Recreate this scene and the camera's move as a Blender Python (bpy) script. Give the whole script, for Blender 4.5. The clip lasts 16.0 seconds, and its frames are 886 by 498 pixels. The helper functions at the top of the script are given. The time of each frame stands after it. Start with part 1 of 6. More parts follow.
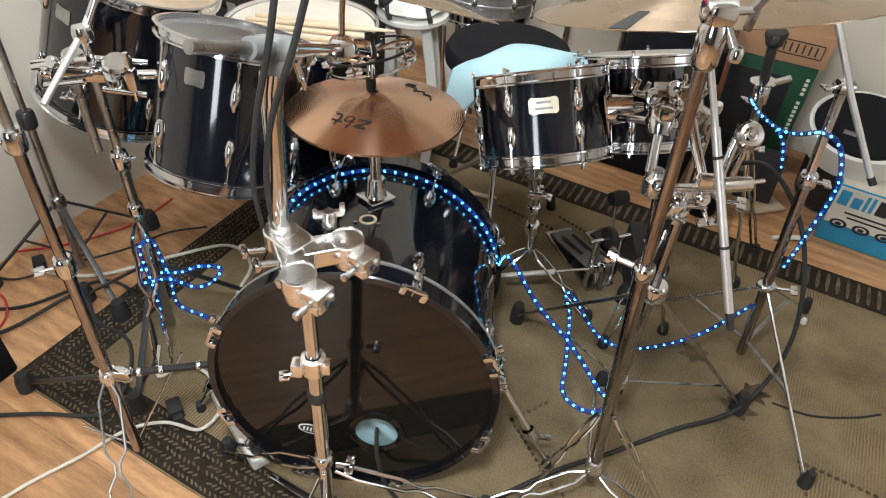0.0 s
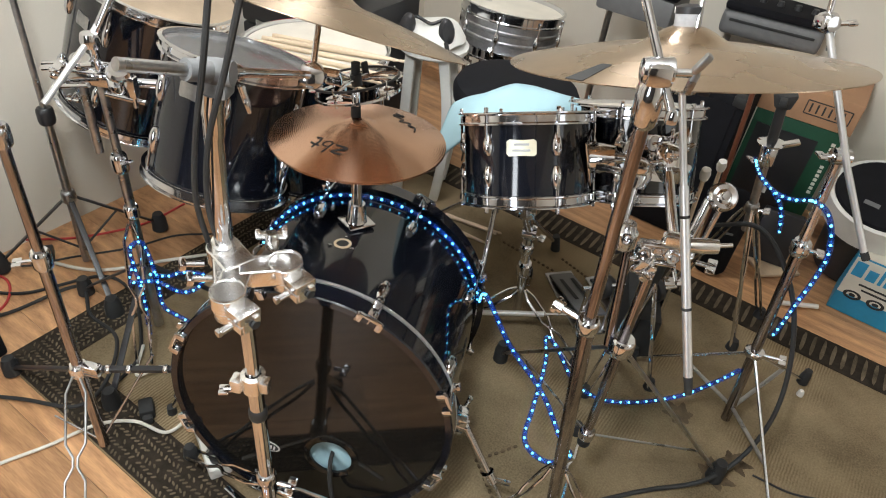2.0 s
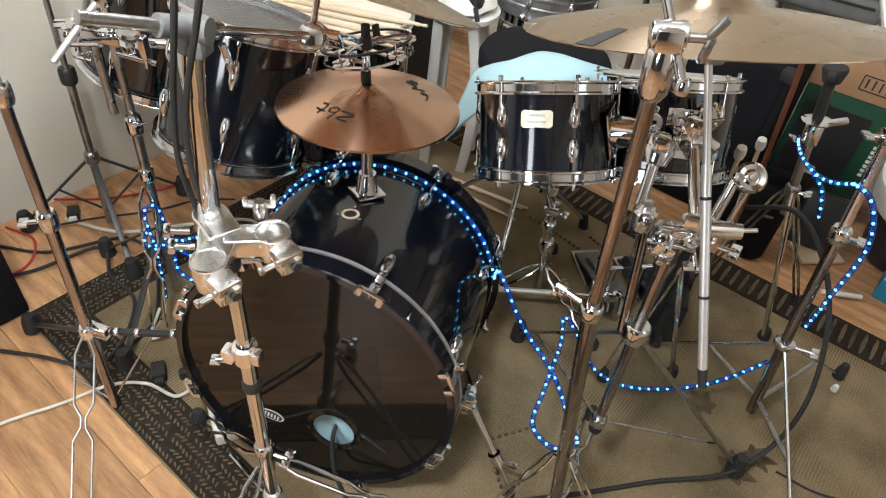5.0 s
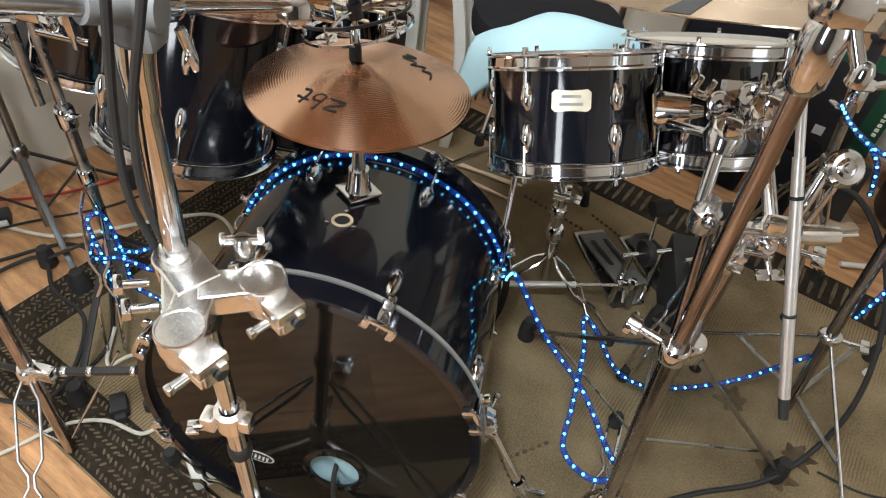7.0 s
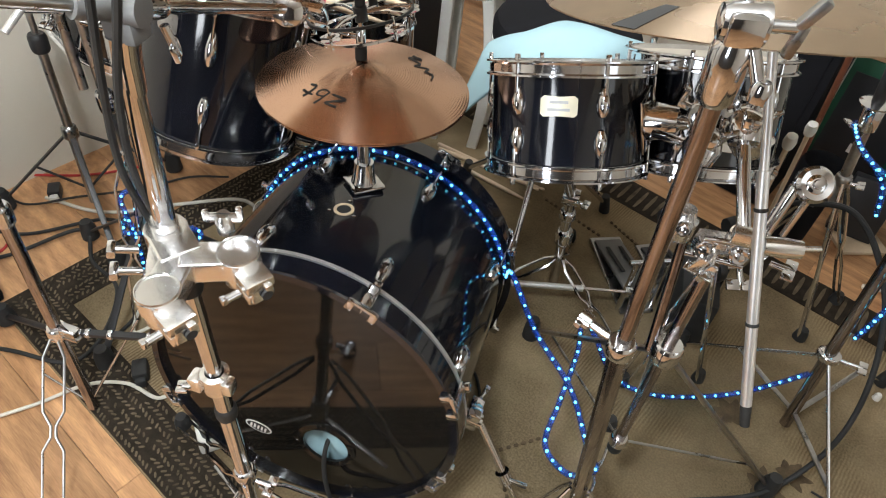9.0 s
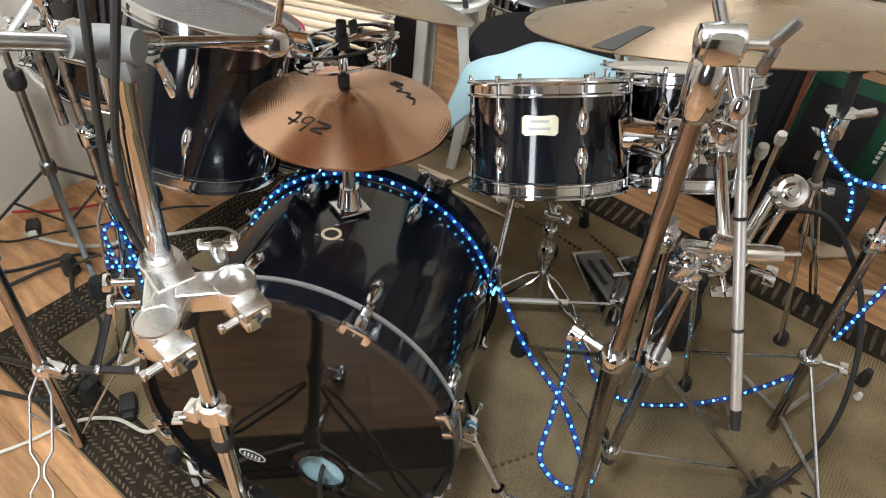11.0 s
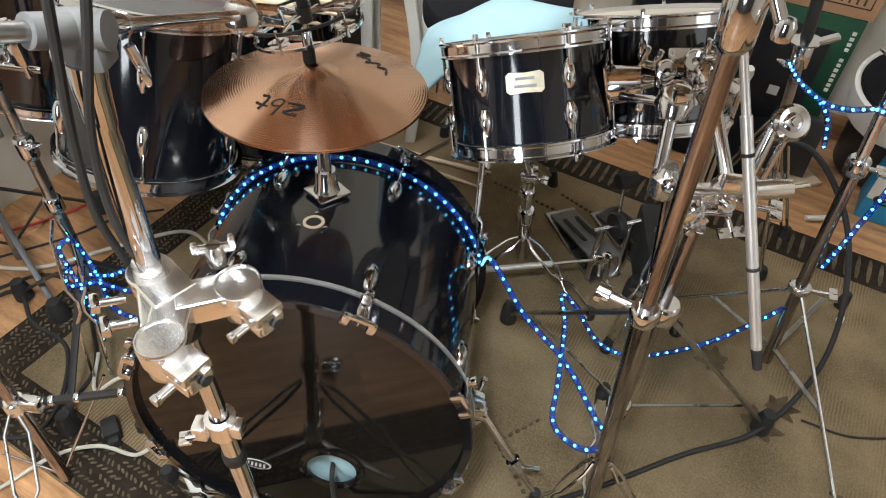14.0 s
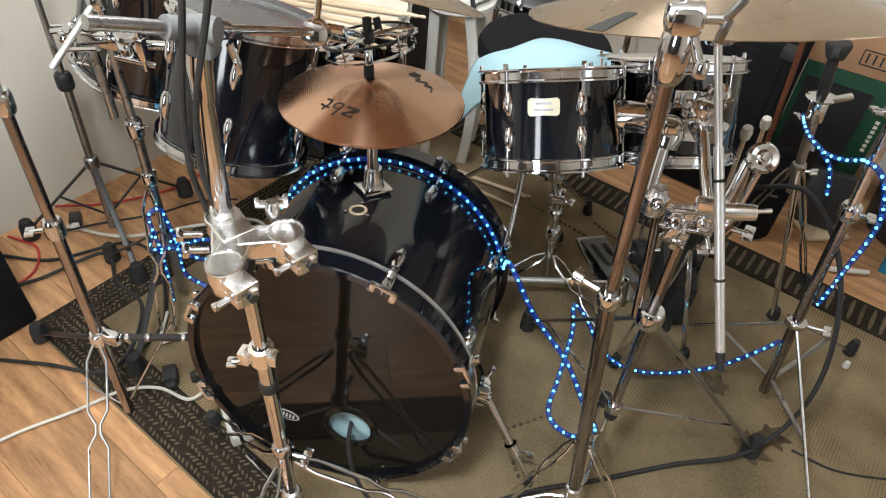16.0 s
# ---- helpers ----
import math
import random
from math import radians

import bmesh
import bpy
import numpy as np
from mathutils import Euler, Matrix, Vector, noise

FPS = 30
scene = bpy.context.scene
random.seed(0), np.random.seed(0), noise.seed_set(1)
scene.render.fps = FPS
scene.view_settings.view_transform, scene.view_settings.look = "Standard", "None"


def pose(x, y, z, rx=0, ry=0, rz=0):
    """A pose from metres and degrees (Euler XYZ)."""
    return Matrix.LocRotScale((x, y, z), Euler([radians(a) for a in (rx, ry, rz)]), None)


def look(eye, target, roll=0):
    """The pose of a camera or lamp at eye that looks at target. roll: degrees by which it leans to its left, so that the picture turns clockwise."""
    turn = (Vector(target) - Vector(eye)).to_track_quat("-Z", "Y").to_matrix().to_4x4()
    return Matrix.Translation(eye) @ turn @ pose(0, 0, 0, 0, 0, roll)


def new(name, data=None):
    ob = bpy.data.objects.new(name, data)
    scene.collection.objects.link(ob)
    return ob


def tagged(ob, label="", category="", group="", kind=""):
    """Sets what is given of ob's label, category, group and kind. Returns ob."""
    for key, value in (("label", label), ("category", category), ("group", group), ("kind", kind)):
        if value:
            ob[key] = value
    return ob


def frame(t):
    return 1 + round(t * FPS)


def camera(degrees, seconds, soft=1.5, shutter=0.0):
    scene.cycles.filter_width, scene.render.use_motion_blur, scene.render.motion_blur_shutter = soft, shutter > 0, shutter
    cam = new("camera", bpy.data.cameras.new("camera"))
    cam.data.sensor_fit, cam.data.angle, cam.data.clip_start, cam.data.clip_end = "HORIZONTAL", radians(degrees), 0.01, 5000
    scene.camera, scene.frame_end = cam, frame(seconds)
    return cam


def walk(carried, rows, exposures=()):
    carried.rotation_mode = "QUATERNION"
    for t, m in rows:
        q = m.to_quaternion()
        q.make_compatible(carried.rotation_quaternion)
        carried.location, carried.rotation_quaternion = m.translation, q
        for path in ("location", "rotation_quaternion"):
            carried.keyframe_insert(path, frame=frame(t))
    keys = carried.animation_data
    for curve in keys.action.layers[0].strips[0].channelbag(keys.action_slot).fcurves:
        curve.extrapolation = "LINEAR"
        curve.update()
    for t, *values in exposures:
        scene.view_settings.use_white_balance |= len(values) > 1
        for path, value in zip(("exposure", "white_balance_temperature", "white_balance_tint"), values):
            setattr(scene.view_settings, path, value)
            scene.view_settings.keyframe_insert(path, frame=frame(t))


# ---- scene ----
cam = camera(67.3, 16.0, soft=1.1)
PATH = [
    (0, (0.068, 0.072, 1.504), (0.016, 1.574, 0.185), 4.6),
    (0.5, (0.076, 0.082, 1.505), (0.069, 1.588, 0.189), 5.9),
    (1, (0.122, 0.092, 1.508), (0.064, 1.606, 0.203), 7.1),
    (1.5, (0.182, 0.095, 1.523), (0.036, 1.622, 0.24), 7.6),
    (2, (0.22, 0.104, 1.526), (0.028, 1.638, 0.257), 7.1),
    (2.5, (0.23, 0.126, 1.524), (0.007, 1.656, 0.256), 6.3),
    (3, (0.228, 0.15, 1.515), (-0.027, 1.67, 0.241), 5.1),
    (3.5, (0.245, 0.165, 1.519), (0.03, 1.674, 0.224), 5.4),
    (4, (0.284, 0.166, 1.511), (0.037, 1.638, 0.18), 7.2),
    (4.5, (0.292, 0.152, 1.514), (0.014, 1.616, 0.18), 7.7),
    (5, (0.281, 0.167, 1.501), (-0.017, 1.617, 0.156), 6.2),
    (5.2, (0.258, 0.198, 1.488), (-0.036, 1.638, 0.132), 5.8),
    (7.3, (0.134, 0.374, 1.403), (-0.011, 1.761, -0.03), 7.4),
    (7.5, (0.174, 0.375, 1.406), (-0.031, 1.748, -0.034), 8.4),
    (8, (0.251, 0.366, 1.422), (-0.062, 1.715, -0.021), 7.6),
    (10.5, (0.243, 0.326, 1.457), (-0.03, 1.728, 0.057), 4.6),
    (11, (0.235, 0.326, 1.456), (-0.021, 1.745, 0.07), 5.6),
    (11.5, (0.236, 0.328, 1.456), (-0.008, 1.759, 0.08), 5.4),
    (12, (0.233, 0.325, 1.447), (0.014, 1.761, 0.072), 6.6),
    (12.5, (0.221, 0.334, 1.44), (0.022, 1.77, 0.063), 7.4),
    (13, (0.22, 0.34, 1.44), (0.022, 1.779, 0.065), 7.4),
    (13.5, (0.203, 0.354, 1.433), (0.038, 1.778, 0.039), 6.3),
    (14, (0.152, 0.35, 1.413), (0.059, 1.745, -0.018), 3.2),
    (14.5, (0.154, 0.342, 1.419), (0.082, 1.694, -0.053), 4.4),
    (15, (0.232, 0.297, 1.455), (0.038, 1.686, 0.028), 5.9),
    (15.5, (0.256, 0.224, 1.485), (0.004, 1.66, 0.116), 5.6),
    (16, (0.254, 0.168, 1.497), (-0.031, 1.603, 0.132), 4.2),
]
walk(cam, [(t, look(eye, target, roll)) for t, eye, target, roll in PATH])


# ---- light ----
world = bpy.data.worlds.new("room_air")
scene.world = world
world.use_nodes = True
world.node_tree.nodes["Background"].inputs[0].default_value = (0.75, 0.8, 0.9, 1)
world.node_tree.nodes["Background"].inputs[1].default_value = 0.05
scene.view_settings.exposure = 0.0


def area_lamp(name, eye, target, sx, sy, watts, colour):
    d = bpy.data.lights.new(name, "AREA")
    d.shape, d.size, d.size_y, d.energy, d.color = "RECTANGLE", sx, sy, watts, colour
    ob = new(name, d)
    ob.matrix_world = look(eye, target)
    return ob


bulb = bpy.data.lights.new("ceiling_lamp_light", "POINT")
bulb.energy, bulb.color, bulb.shadow_soft_size = 106, (0.89, 0.96, 1.0), 0.13
new("ceiling_lamp_light", bulb).matrix_world = Matrix.Translation((-0.09, 0.26, 2.08))
# added overhead fill to brighten the rear of the rug, no known fixture
area_lamp("rear_fill_light", (-0.25, 1.85, 2.36), (-0.2, 1.8, 0), 0.5, 0.5, 21, (0.95, 0.97, 1.0))
area_lamp("south_window_light", (-0.85, -1.75, 1.35), (0.0, 1.3, 0.7), 0.45, 1.2, 22, (0.9, 0.95, 1.0))
# weak side fill added from the east, no window known there
area_lamp("east_fill_light", (2.55, 0.2, 1.5), (0, 1.2, 0.7), 0.9, 1.1, 4, (0.88, 0.94, 1.0))


# ---- materials ----
def mat(name, base, rough=0.5, metal=0.0, vary=0.12, scale=6.0, bump=0.0, bscale=60.0, coat=0.0, stretch=(1, 1, 1), spec=0.5, second=None, rvary=0.1):
    m = bpy.data.materials.new(name)
    m.use_nodes = True
    nt = m.node_tree
    b = nt.nodes["Principled BSDF"]
    tc = nt.nodes.new("ShaderNodeTexCoord")
    mp = nt.nodes.new("ShaderNodeMapping")
    mp.inputs["Scale"].default_value = stretch
    nt.links.new(tc.outputs["Object"], mp.inputs["Vector"])
    n1 = nt.nodes.new("ShaderNodeTexNoise")
    n1.inputs["Scale"].default_value, n1.inputs["Detail"].default_value = scale, 6
    n2 = nt.nodes.new("ShaderNodeTexNoise")
    n2.inputs["Scale"].default_value, n2.inputs["Detail"].default_value = bscale, 5
    nt.links.new(mp.outputs[0], n1.inputs["Vector"])
    nt.links.new(mp.outputs[0], n2.inputs["Vector"])
    add = nt.nodes.new("ShaderNodeMath")
    add.operation = "MULTIPLY_ADD"
    add.inputs[1].default_value = 0.4
    nt.links.new(n2.outputs[0], add.inputs[0])
    nt.links.new(n1.outputs[0], add.inputs[2])
    ramp = nt.nodes.new("ShaderNodeValToRGB")
    hi = second or tuple(min(1, c * (1 + vary)) for c in base)
    lo = tuple(c * (1 - vary) for c in base)
    ramp.color_ramp.elements[0].position, ramp.color_ramp.elements[1].position = 0.45, 0.95
    ramp.color_ramp.elements[0].color, ramp.color_ramp.elements[1].color = (*lo, 1), (*hi, 1)
    nt.links.new(add.outputs[0], ramp.inputs[0])
    nt.links.new(ramp.outputs[0], b.inputs["Base Color"])
    rr = nt.nodes.new("ShaderNodeMapRange")
    rr.inputs["To Min"].default_value, rr.inputs["To Max"].default_value = max(0.02, rough - rvary * rough), min(1, rough + rvary)
    nt.links.new(n1.outputs[0], rr.inputs[0])
    nt.links.new(rr.outputs[0], b.inputs["Roughness"])
    b.inputs["Metallic"].default_value = metal
    b.inputs["Specular IOR Level"].default_value = spec
    b.inputs["Coat Weight"].default_value = coat
    b.inputs["Coat Roughness"].default_value = 0.04
    if bump:
        bp = nt.nodes.new("ShaderNodeBump")
        bp.inputs["Strength"].default_value, bp.inputs["Distance"].default_value = bump, 0.002
        nt.links.new(n2.outputs[0], bp.inputs["Height"])
        nt.links.new(bp.outputs[0], b.inputs["Normal"])
    return m


def emit(name, colour, strength):
    m = bpy.data.materials.new(name)
    m.use_nodes = True
    b = m.node_tree.nodes["Principled BSDF"]
    b.inputs["Base Color"].default_value = (*colour, 1)
    b.inputs["Emission Color"].default_value = (*colour, 1)
    b.inputs["Emission Strength"].default_value = strength
    return m


def clear(name, tint, rough=0.03, alpha=0.25):
    m = bpy.data.materials.new(name)
    m.use_nodes = True
    b = m.node_tree.nodes["Principled BSDF"]
    b.inputs["Base Color"].default_value = (*tint, 1)
    b.inputs["Roughness"].default_value, b.inputs["Alpha"].default_value = rough, alpha
    return m


def rings(m, scale, strength):
    """Turned grooves round the object's own z axis."""
    nt = m.node_tree
    b = nt.nodes["Principled BSDF"]
    tc = nt.nodes.new("ShaderNodeTexCoord")
    w = nt.nodes.new("ShaderNodeTexWave")
    w.wave_type, w.rings_direction = "RINGS", "Z"
    w.inputs["Scale"].default_value, w.inputs["Distortion"].default_value = scale, 0.4
    w.inputs["Detail"].default_value, w.inputs["Detail Scale"].default_value = 3, 4
    nt.links.new(tc.outputs["Object"], w.inputs["Vector"])
    bp = nt.nodes.new("ShaderNodeBump")
    bp.inputs["Strength"].default_value, bp.inputs["Distance"].default_value = strength, 0.0008
    nt.links.new(w.outputs["Fac"], bp.inputs["Height"])
    nt.links.new(bp.outputs[0], b.inputs["Normal"])
    b.inputs["Anisotropic"].default_value = 0.9
    b.inputs["Anisotropic Rotation"].default_value = 0.25
    tan = nt.nodes.new("ShaderNodeTangent")
    tan.direction_type, tan.axis = "RADIAL", "Z"
    nt.links.new(tan.outputs[0], b.inputs["Tangent"])
    return m


CHROME = mat("chrome", (0.70, 0.71, 0.74), 0.055, 1.0, 0.10, 14, 0.04, 60, rvary=0.08)
# chrome whose colour is darkened and streaked lengthwise to imitate dark reflections
DIMCHROME = mat("chrome_painted_reflection", (0.30, 0.262, 0.262), 0.10, 1.0, 0.55, 5, 0.05, 40, rvary=0.12, stretch=(9, 9, 0.5), second=(0.54, 0.50, 0.50))
CAST = mat("cast_metal", (0.90, 0.90, 0.90), 0.20, 1.0, 0.08, 30, 0.08, 160)
PEWTER = mat("hammered_grey_steel", (0.36, 0.36, 0.37), 0.40, 1.0, 0.18, 30, 0.35, 120)
STEEL = mat("worn_steel", (0.40, 0.40, 0.40), 0.25, 1.0, 0.3, 25, 0.05, 140)
ALU = mat("brushed_aluminium", (0.8, 0.8, 0.8), 0.34, 0.85, 0.06, 40, 0.03, 120)
LACQUER = mat("black_gloss_lacquer", (0.005, 0.006, 0.010), 0.055, 0.0, 0.3, 3, 0.012, 12, coat=0.35, spec=0.55)
HEADBLACK = mat("black_drumhead_film", (0.009, 0.008, 0.007), 0.045, 0.0, 0.25, 3, 0.010, 9, spec=0.45, rvary=0.02)
COATED = mat("coated_white_head", (0.62, 0.58, 0.5), 0.55, 0.0, 0.12, 9, 0.1, 300)
TANHEAD = mat("worn_tan_head", (0.34, 0.26, 0.18), 0.5, 0.0, 0.25, 7, 0.1, 300)
CLEARHEAD = clear("clear_head_film", (0.85, 0.83, 0.8), 0.12, 0.22)
BRONZE = rings(mat("hihat_bronze", (0.62, 0.39, 0.275), 0.22, 1.0, 0.1, 7, 0, 40, rvary=0.08), 75, 0.28)
BRASS = rings(mat("crash_bronze", (0.55, 0.425, 0.31), 0.24, 1.0, 0.12, 6, 0, 40, rvary=0.08), 120, 0.06)
RUBBER = mat("black_rubber", (0.018, 0.018, 0.018), 0.7, 0, 0.3, 30, 0.1, 200)
BLACKP = mat("black_plastic", (0.02, 0.02, 0.022), 0.38, 0, 0.2, 20, 0.05, 220)
GREYP = mat("grey_sleeve", (0.14, 0.14, 0.14), 0.55, 0, 0.1, 30, 0.05, 220)
WHITEP = mat("white_plastic", (0.72, 0.71, 0.67), 0.42, 0, 0.06, 12, 0.03, 150)
CABLEW = mat("white_cable", (0.6, 0.57, 0.5), 0.5, 0, 0.1, 20)
CABLER = mat("red_cable", (0.42, 0.03, 0.03), 0.5, 0, 0.1, 20)
REDC = mat("red_fabric", (0.5, 0.02, 0.06), 0.8, 0, 0.2, 20, 0.2, 300)
CLOTH = mat("light_blue_cloth", (0.34, 0.52, 0.58), 0.9, 0, 0.07, 8, 0.3, 420)
VINYL = mat("black_seat_fabric", (0.008, 0.008, 0.010), 0.85, 0, 0.25, 25, 0.15, 260, spec=0.15)
CARD = mat("brown_cardboard", (0.36, 0.20, 0.11), 0.85, 0, 0.1, 8, 0.15, 150)
GREEN = mat("green_printed_card", (0.006, 0.055, 0.026), 0.45, 0, 0.2, 8)
BLUEC = mat("blue_printed_card", (0.02, 0.26, 0.46), 0.5, 0, 0.12, 8)
CREAMC = mat("cream_printed_card", (0.66, 0.63, 0.55), 0.55, 0, 0.06, 8)
STICK = mat("hickory_stick", (0.60, 0.47, 0.33), 0.5, 0, 0.14, 10, 0.05, 120)
DARKWOOD = mat("red_brown_wood", (0.16, 0.055, 0.03), 0.4, 0, 0.3, 10, 0.05, 120)
INK = mat("black_ink", (0.02, 0.02, 0.02), 0.6)
WHITEINK = mat("white_ink", (0.8, 0.8, 0.78), 0.6)
BLUEINK = mat("blue_ink", (0.03, 0.3, 0.55), 0.6)
IVORY = mat("ivory_badge", (0.78, 0.72, 0.56), 0.3, 0.35, 0.06, 60)
FELT = mat("grey_felt", (0.3, 0.3, 0.31), 0.95, 0, 0.15, 60, 0.3, 400)
WALLP = mat("warm_white_wall_paint", (0.60, 0.56, 0.48), 0.75, 0, 0.05, 1.6, 0.12, 260)
# assumed dark finish of the unseen south wall, keeps shell reflections dark
REFLDARK = mat("dark_wall_for_reflections", (0.045, 0.040, 0.037), 0.6, 0, 0.3, 3, 0.1, 60, stretch=(6, 6, 0.6))
CEILP = mat("ceiling_paint", (0.75, 0.73, 0.68), 0.8, 0, 0.04, 2, 0.1, 200)
ROPE = clear("blue_rope_light_plastic", (0.005, 0.05, 0.34), 0.12, 0.6)
LED = emit("led_bead_glow", (0.16, 0.82, 1.0), 9.0)


def wood_floor():
    m = mat("oak_laminate", (0.43, 0.20, 0.09), 0.30, 0, 0.42, 4, 0.05, 40, stretch=(0.9, 9, 1), second=(0.70, 0.395, 0.195))
    nt = m.node_tree
    b = nt.nodes["Principled BSDF"]
    link = b.inputs["Base Color"].links[0].from_socket
    info = nt.nodes.new("ShaderNodeObjectInfo")
    hsv = nt.nodes.new("ShaderNodeHueSaturation")
    mr = nt.nodes.new("ShaderNodeMapRange")
    mr.inputs["To Min"].default_value, mr.inputs["To Max"].default_value = 0.82, 1.12
    nt.links.new(info.outputs["Random"], mr.inputs[0])
    nt.links.new(mr.outputs[0], hsv.inputs["Value"])
    nt.links.new(link, hsv.inputs["Color"])
    nt.links.new(hsv.outputs[0], b.inputs["Base Color"])
    return m


OAK = wood_floor()
JOINT = mat("dark_plank_joint", (0.17, 0.09, 0.045), 0.7)


def rug_body():
    m = mat("olive_tan_carpet", (0.165, 0.120, 0.067), 0.95, 0, 0.55, 2.7, 0.5, 210, second=(0.345, 0.262, 0.158), spec=0.1)
    nt = m.node_tree
    b = nt.nodes["Principled BSDF"]
    tc = nt.nodes.new("ShaderNodeTexCoord")
    w = nt.nodes.new("ShaderNodeTexWave")
    w.bands_direction = "X"
    w.inputs["Scale"].default_value, w.inputs["Distortion"].default_value = 38, 2.5
    nt.links.new(tc.outputs["Object"], w.inputs["Vector"])
    n = nt.nodes.new("ShaderNodeTexNoise")
    n.inputs["Scale"].default_value = 2.6
    nt.links.new(tc.outputs["Object"], n.inputs["Vector"])
    mul = nt.nodes.new("ShaderNodeMath")
    mul.operation = "MULTIPLY"
    nt.links.new(w.outputs["Fac"], mul.inputs[0])
    mask = nt.nodes.new("ShaderNodeMapRange")
    mask.inputs["From Min"].default_value, mask.inputs["From Max"].default_value = 0.5, 0.62
    mask.inputs["To Max"].default_value = 0.85
    nt.links.new(n.outputs[0], mask.inputs[0])
    nt.links.new(mask.outputs[0], mul.inputs[1])
    link = b.inputs["Base Color"].links[0].from_socket
    mix = nt.nodes.new("ShaderNodeMix")
    mix.data_type, mix.blend_type = "RGBA", "MULTIPLY"
    nt.links.new(mul.outputs[0], mix.inputs["Factor"])
    nt.links.new(link, mix.inputs["A"])
    mix.inputs["B"].default_value = (0.5, 0.45, 0.4, 1)
    nt.links.new(mix.outputs["Result"], b.inputs["Base Color"])
    return m


RUG = rug_body()
RUGDARK = mat("dark_brown_rug_border", (0.030, 0.023, 0.017), 0.95, 0, 0.35, 40, 0.3, 260, spec=0.1)
RUGLIGHT = mat("tan_rug_motif", (0.115, 0.090, 0.060), 0.95, 0, 0.6, 18, 0.3, 260, spec=0.1)
RUGBROWN = mat("dark_leaf_motif", (0.095, 0.068, 0.042), 0.95, 0, 0.45, 30, 0.3, 260, spec=0.1)


# ---- mesh helpers ----
def V(*a):
    return Vector(a)


def lathe(prof, n=48, closed=False):
    bm = bmesh.new()
    rows = []
    for r, z in prof:
        if r < 1e-6:
            rows.append([bm.verts.new((0, 0, z))])
        else:
            rows.append([bm.verts.new((r * math.cos(2 * math.pi * k / n), r * math.sin(2 * math.pi * k / n), z)) for k in range(n)])
    pairs = list(zip(rows, rows[1:])) + ([(rows[-1], rows[0])] if closed else [])
    for a, b in pairs:
        for k in range(n):
            q = (k + 1) % n
            if len(a) == 1 and len(b) == 1:
                continue
            if len(a) == 1:
                bm.faces.new((a[0], b[k], b[q]))
            elif len(b) == 1:
                bm.faces.new((a[k], b[0], a[q]))
            else:
                bm.faces.new((a[k], b[k], b[q], a[q]))
    bmesh.ops.recalc_face_normals(bm, faces=bm.faces)
    return bm


def tube(pts, r, n=10, cap=True):
    pts = [Vector(p) for p in pts]
    rs = r if isinstance(r, (list, tuple)) else [r] * len(pts)
    bm = bmesh.new()
    t0 = (pts[1] - pts[0]).normalized()
    up = Vector((0, 0, 1)) if abs(t0.z) < 0.9 else Vector((1, 0, 0))
    side = t0.cross(up).normalized()
    rows = []
    for i, p in enumerate(pts):
        t = (pts[min(i + 1, len(pts) - 1)] - pts[max(i - 1, 0)]).normalized()
        side = (side - t * side.dot(t)).normalized()
        o = t.cross(side)
        rows.append([bm.verts.new(p + rs[i] * (math.cos(2 * math.pi * k / n) * side + math.sin(2 * math.pi * k / n) * o)) for k in range(n)])
    for a, b in zip(rows, rows[1:]):
        for k in range(n):
            bm.faces.new((a[k], a[(k + 1) % n], b[(k + 1) % n], b[k]))
    if cap:
        bm.faces.new(rows[0][::-1])
        bm.faces.new(rows[-1])
    bmesh.ops.recalc_face_normals(bm, faces=bm.faces)
    return bm


def curve(pts, steps=8):
    """Smooth line through pts (Catmull-Rom)."""
    P = [Vector(p) for p in pts]
    P = [2 * P[0] - P[1]] + P + [2 * P[-1] - P[-2]]
    out = []
    for i in range(1, len(P) - 2):
        a, b, c, d = P[i - 1 : i + 3]
        for k in range(steps):
            t = k / steps
            out.append(0.5 * (2 * b + (c - a) * t + (2 * a - 5 * b + 4 * c - d) * t * t + (3 * b - a - 3 * c + d) * t ** 3))
    out.append(P[-2])
    return out


def box(sx, sy, sz, bev=0.003, centre=(0, 0, 0), seg=2):
    bm = bmesh.new()
    bmesh.ops.create_cube(bm, size=1)
    for v in bm.verts:
        v.co = Vector((v.co.x * sx, v.co.y * sy, v.co.z * sz)) + Vector(centre)
    if bev:
        bmesh.ops.bevel(bm, geom=bm.edges[:], offset=bev, segments=seg, affect="EDGES", profile=0.6)
    return bm


def moved(bm, m):
    bmesh.ops.transform(bm, matrix=m, verts=bm.verts)
    return bm


def joined(*bms):
    out = bmesh.new()
    for b in bms:
        me = bpy.data.meshes.new("tmp")
        b.to_mesh(me)
        out.from_mesh(me)
        bpy.data.meshes.remove(me)
        b.free()
    return out


def align(p, axis, spin=0.0):
    """Pose at p whose z points along axis."""
    q = Vector(axis).normalized().to_track_quat("Z", "Y").to_matrix().to_4x4()
    return Matrix.Translation(p) @ q @ Matrix.Rotation(radians(spin), 4, "Z")


def mesh_of(name, bm, material, smooth=40):
    me = bpy.data.meshes.new(name)
    bm.to_mesh(me)
    bm.free()
    me.materials.append(material)
    if smooth:
        for p in me.polygons:
            p.use_smooth = True
        me.set_sharp_from_angle(angle=radians(smooth))
    return me


def thing(name, p, label, category, group="", m=None):
    ob = new(name)
    ob.empty_display_size = 0.05
    ob.matrix_basis = m if m is not None else Matrix.Translation(p)
    return tagged(ob, label, category, group)


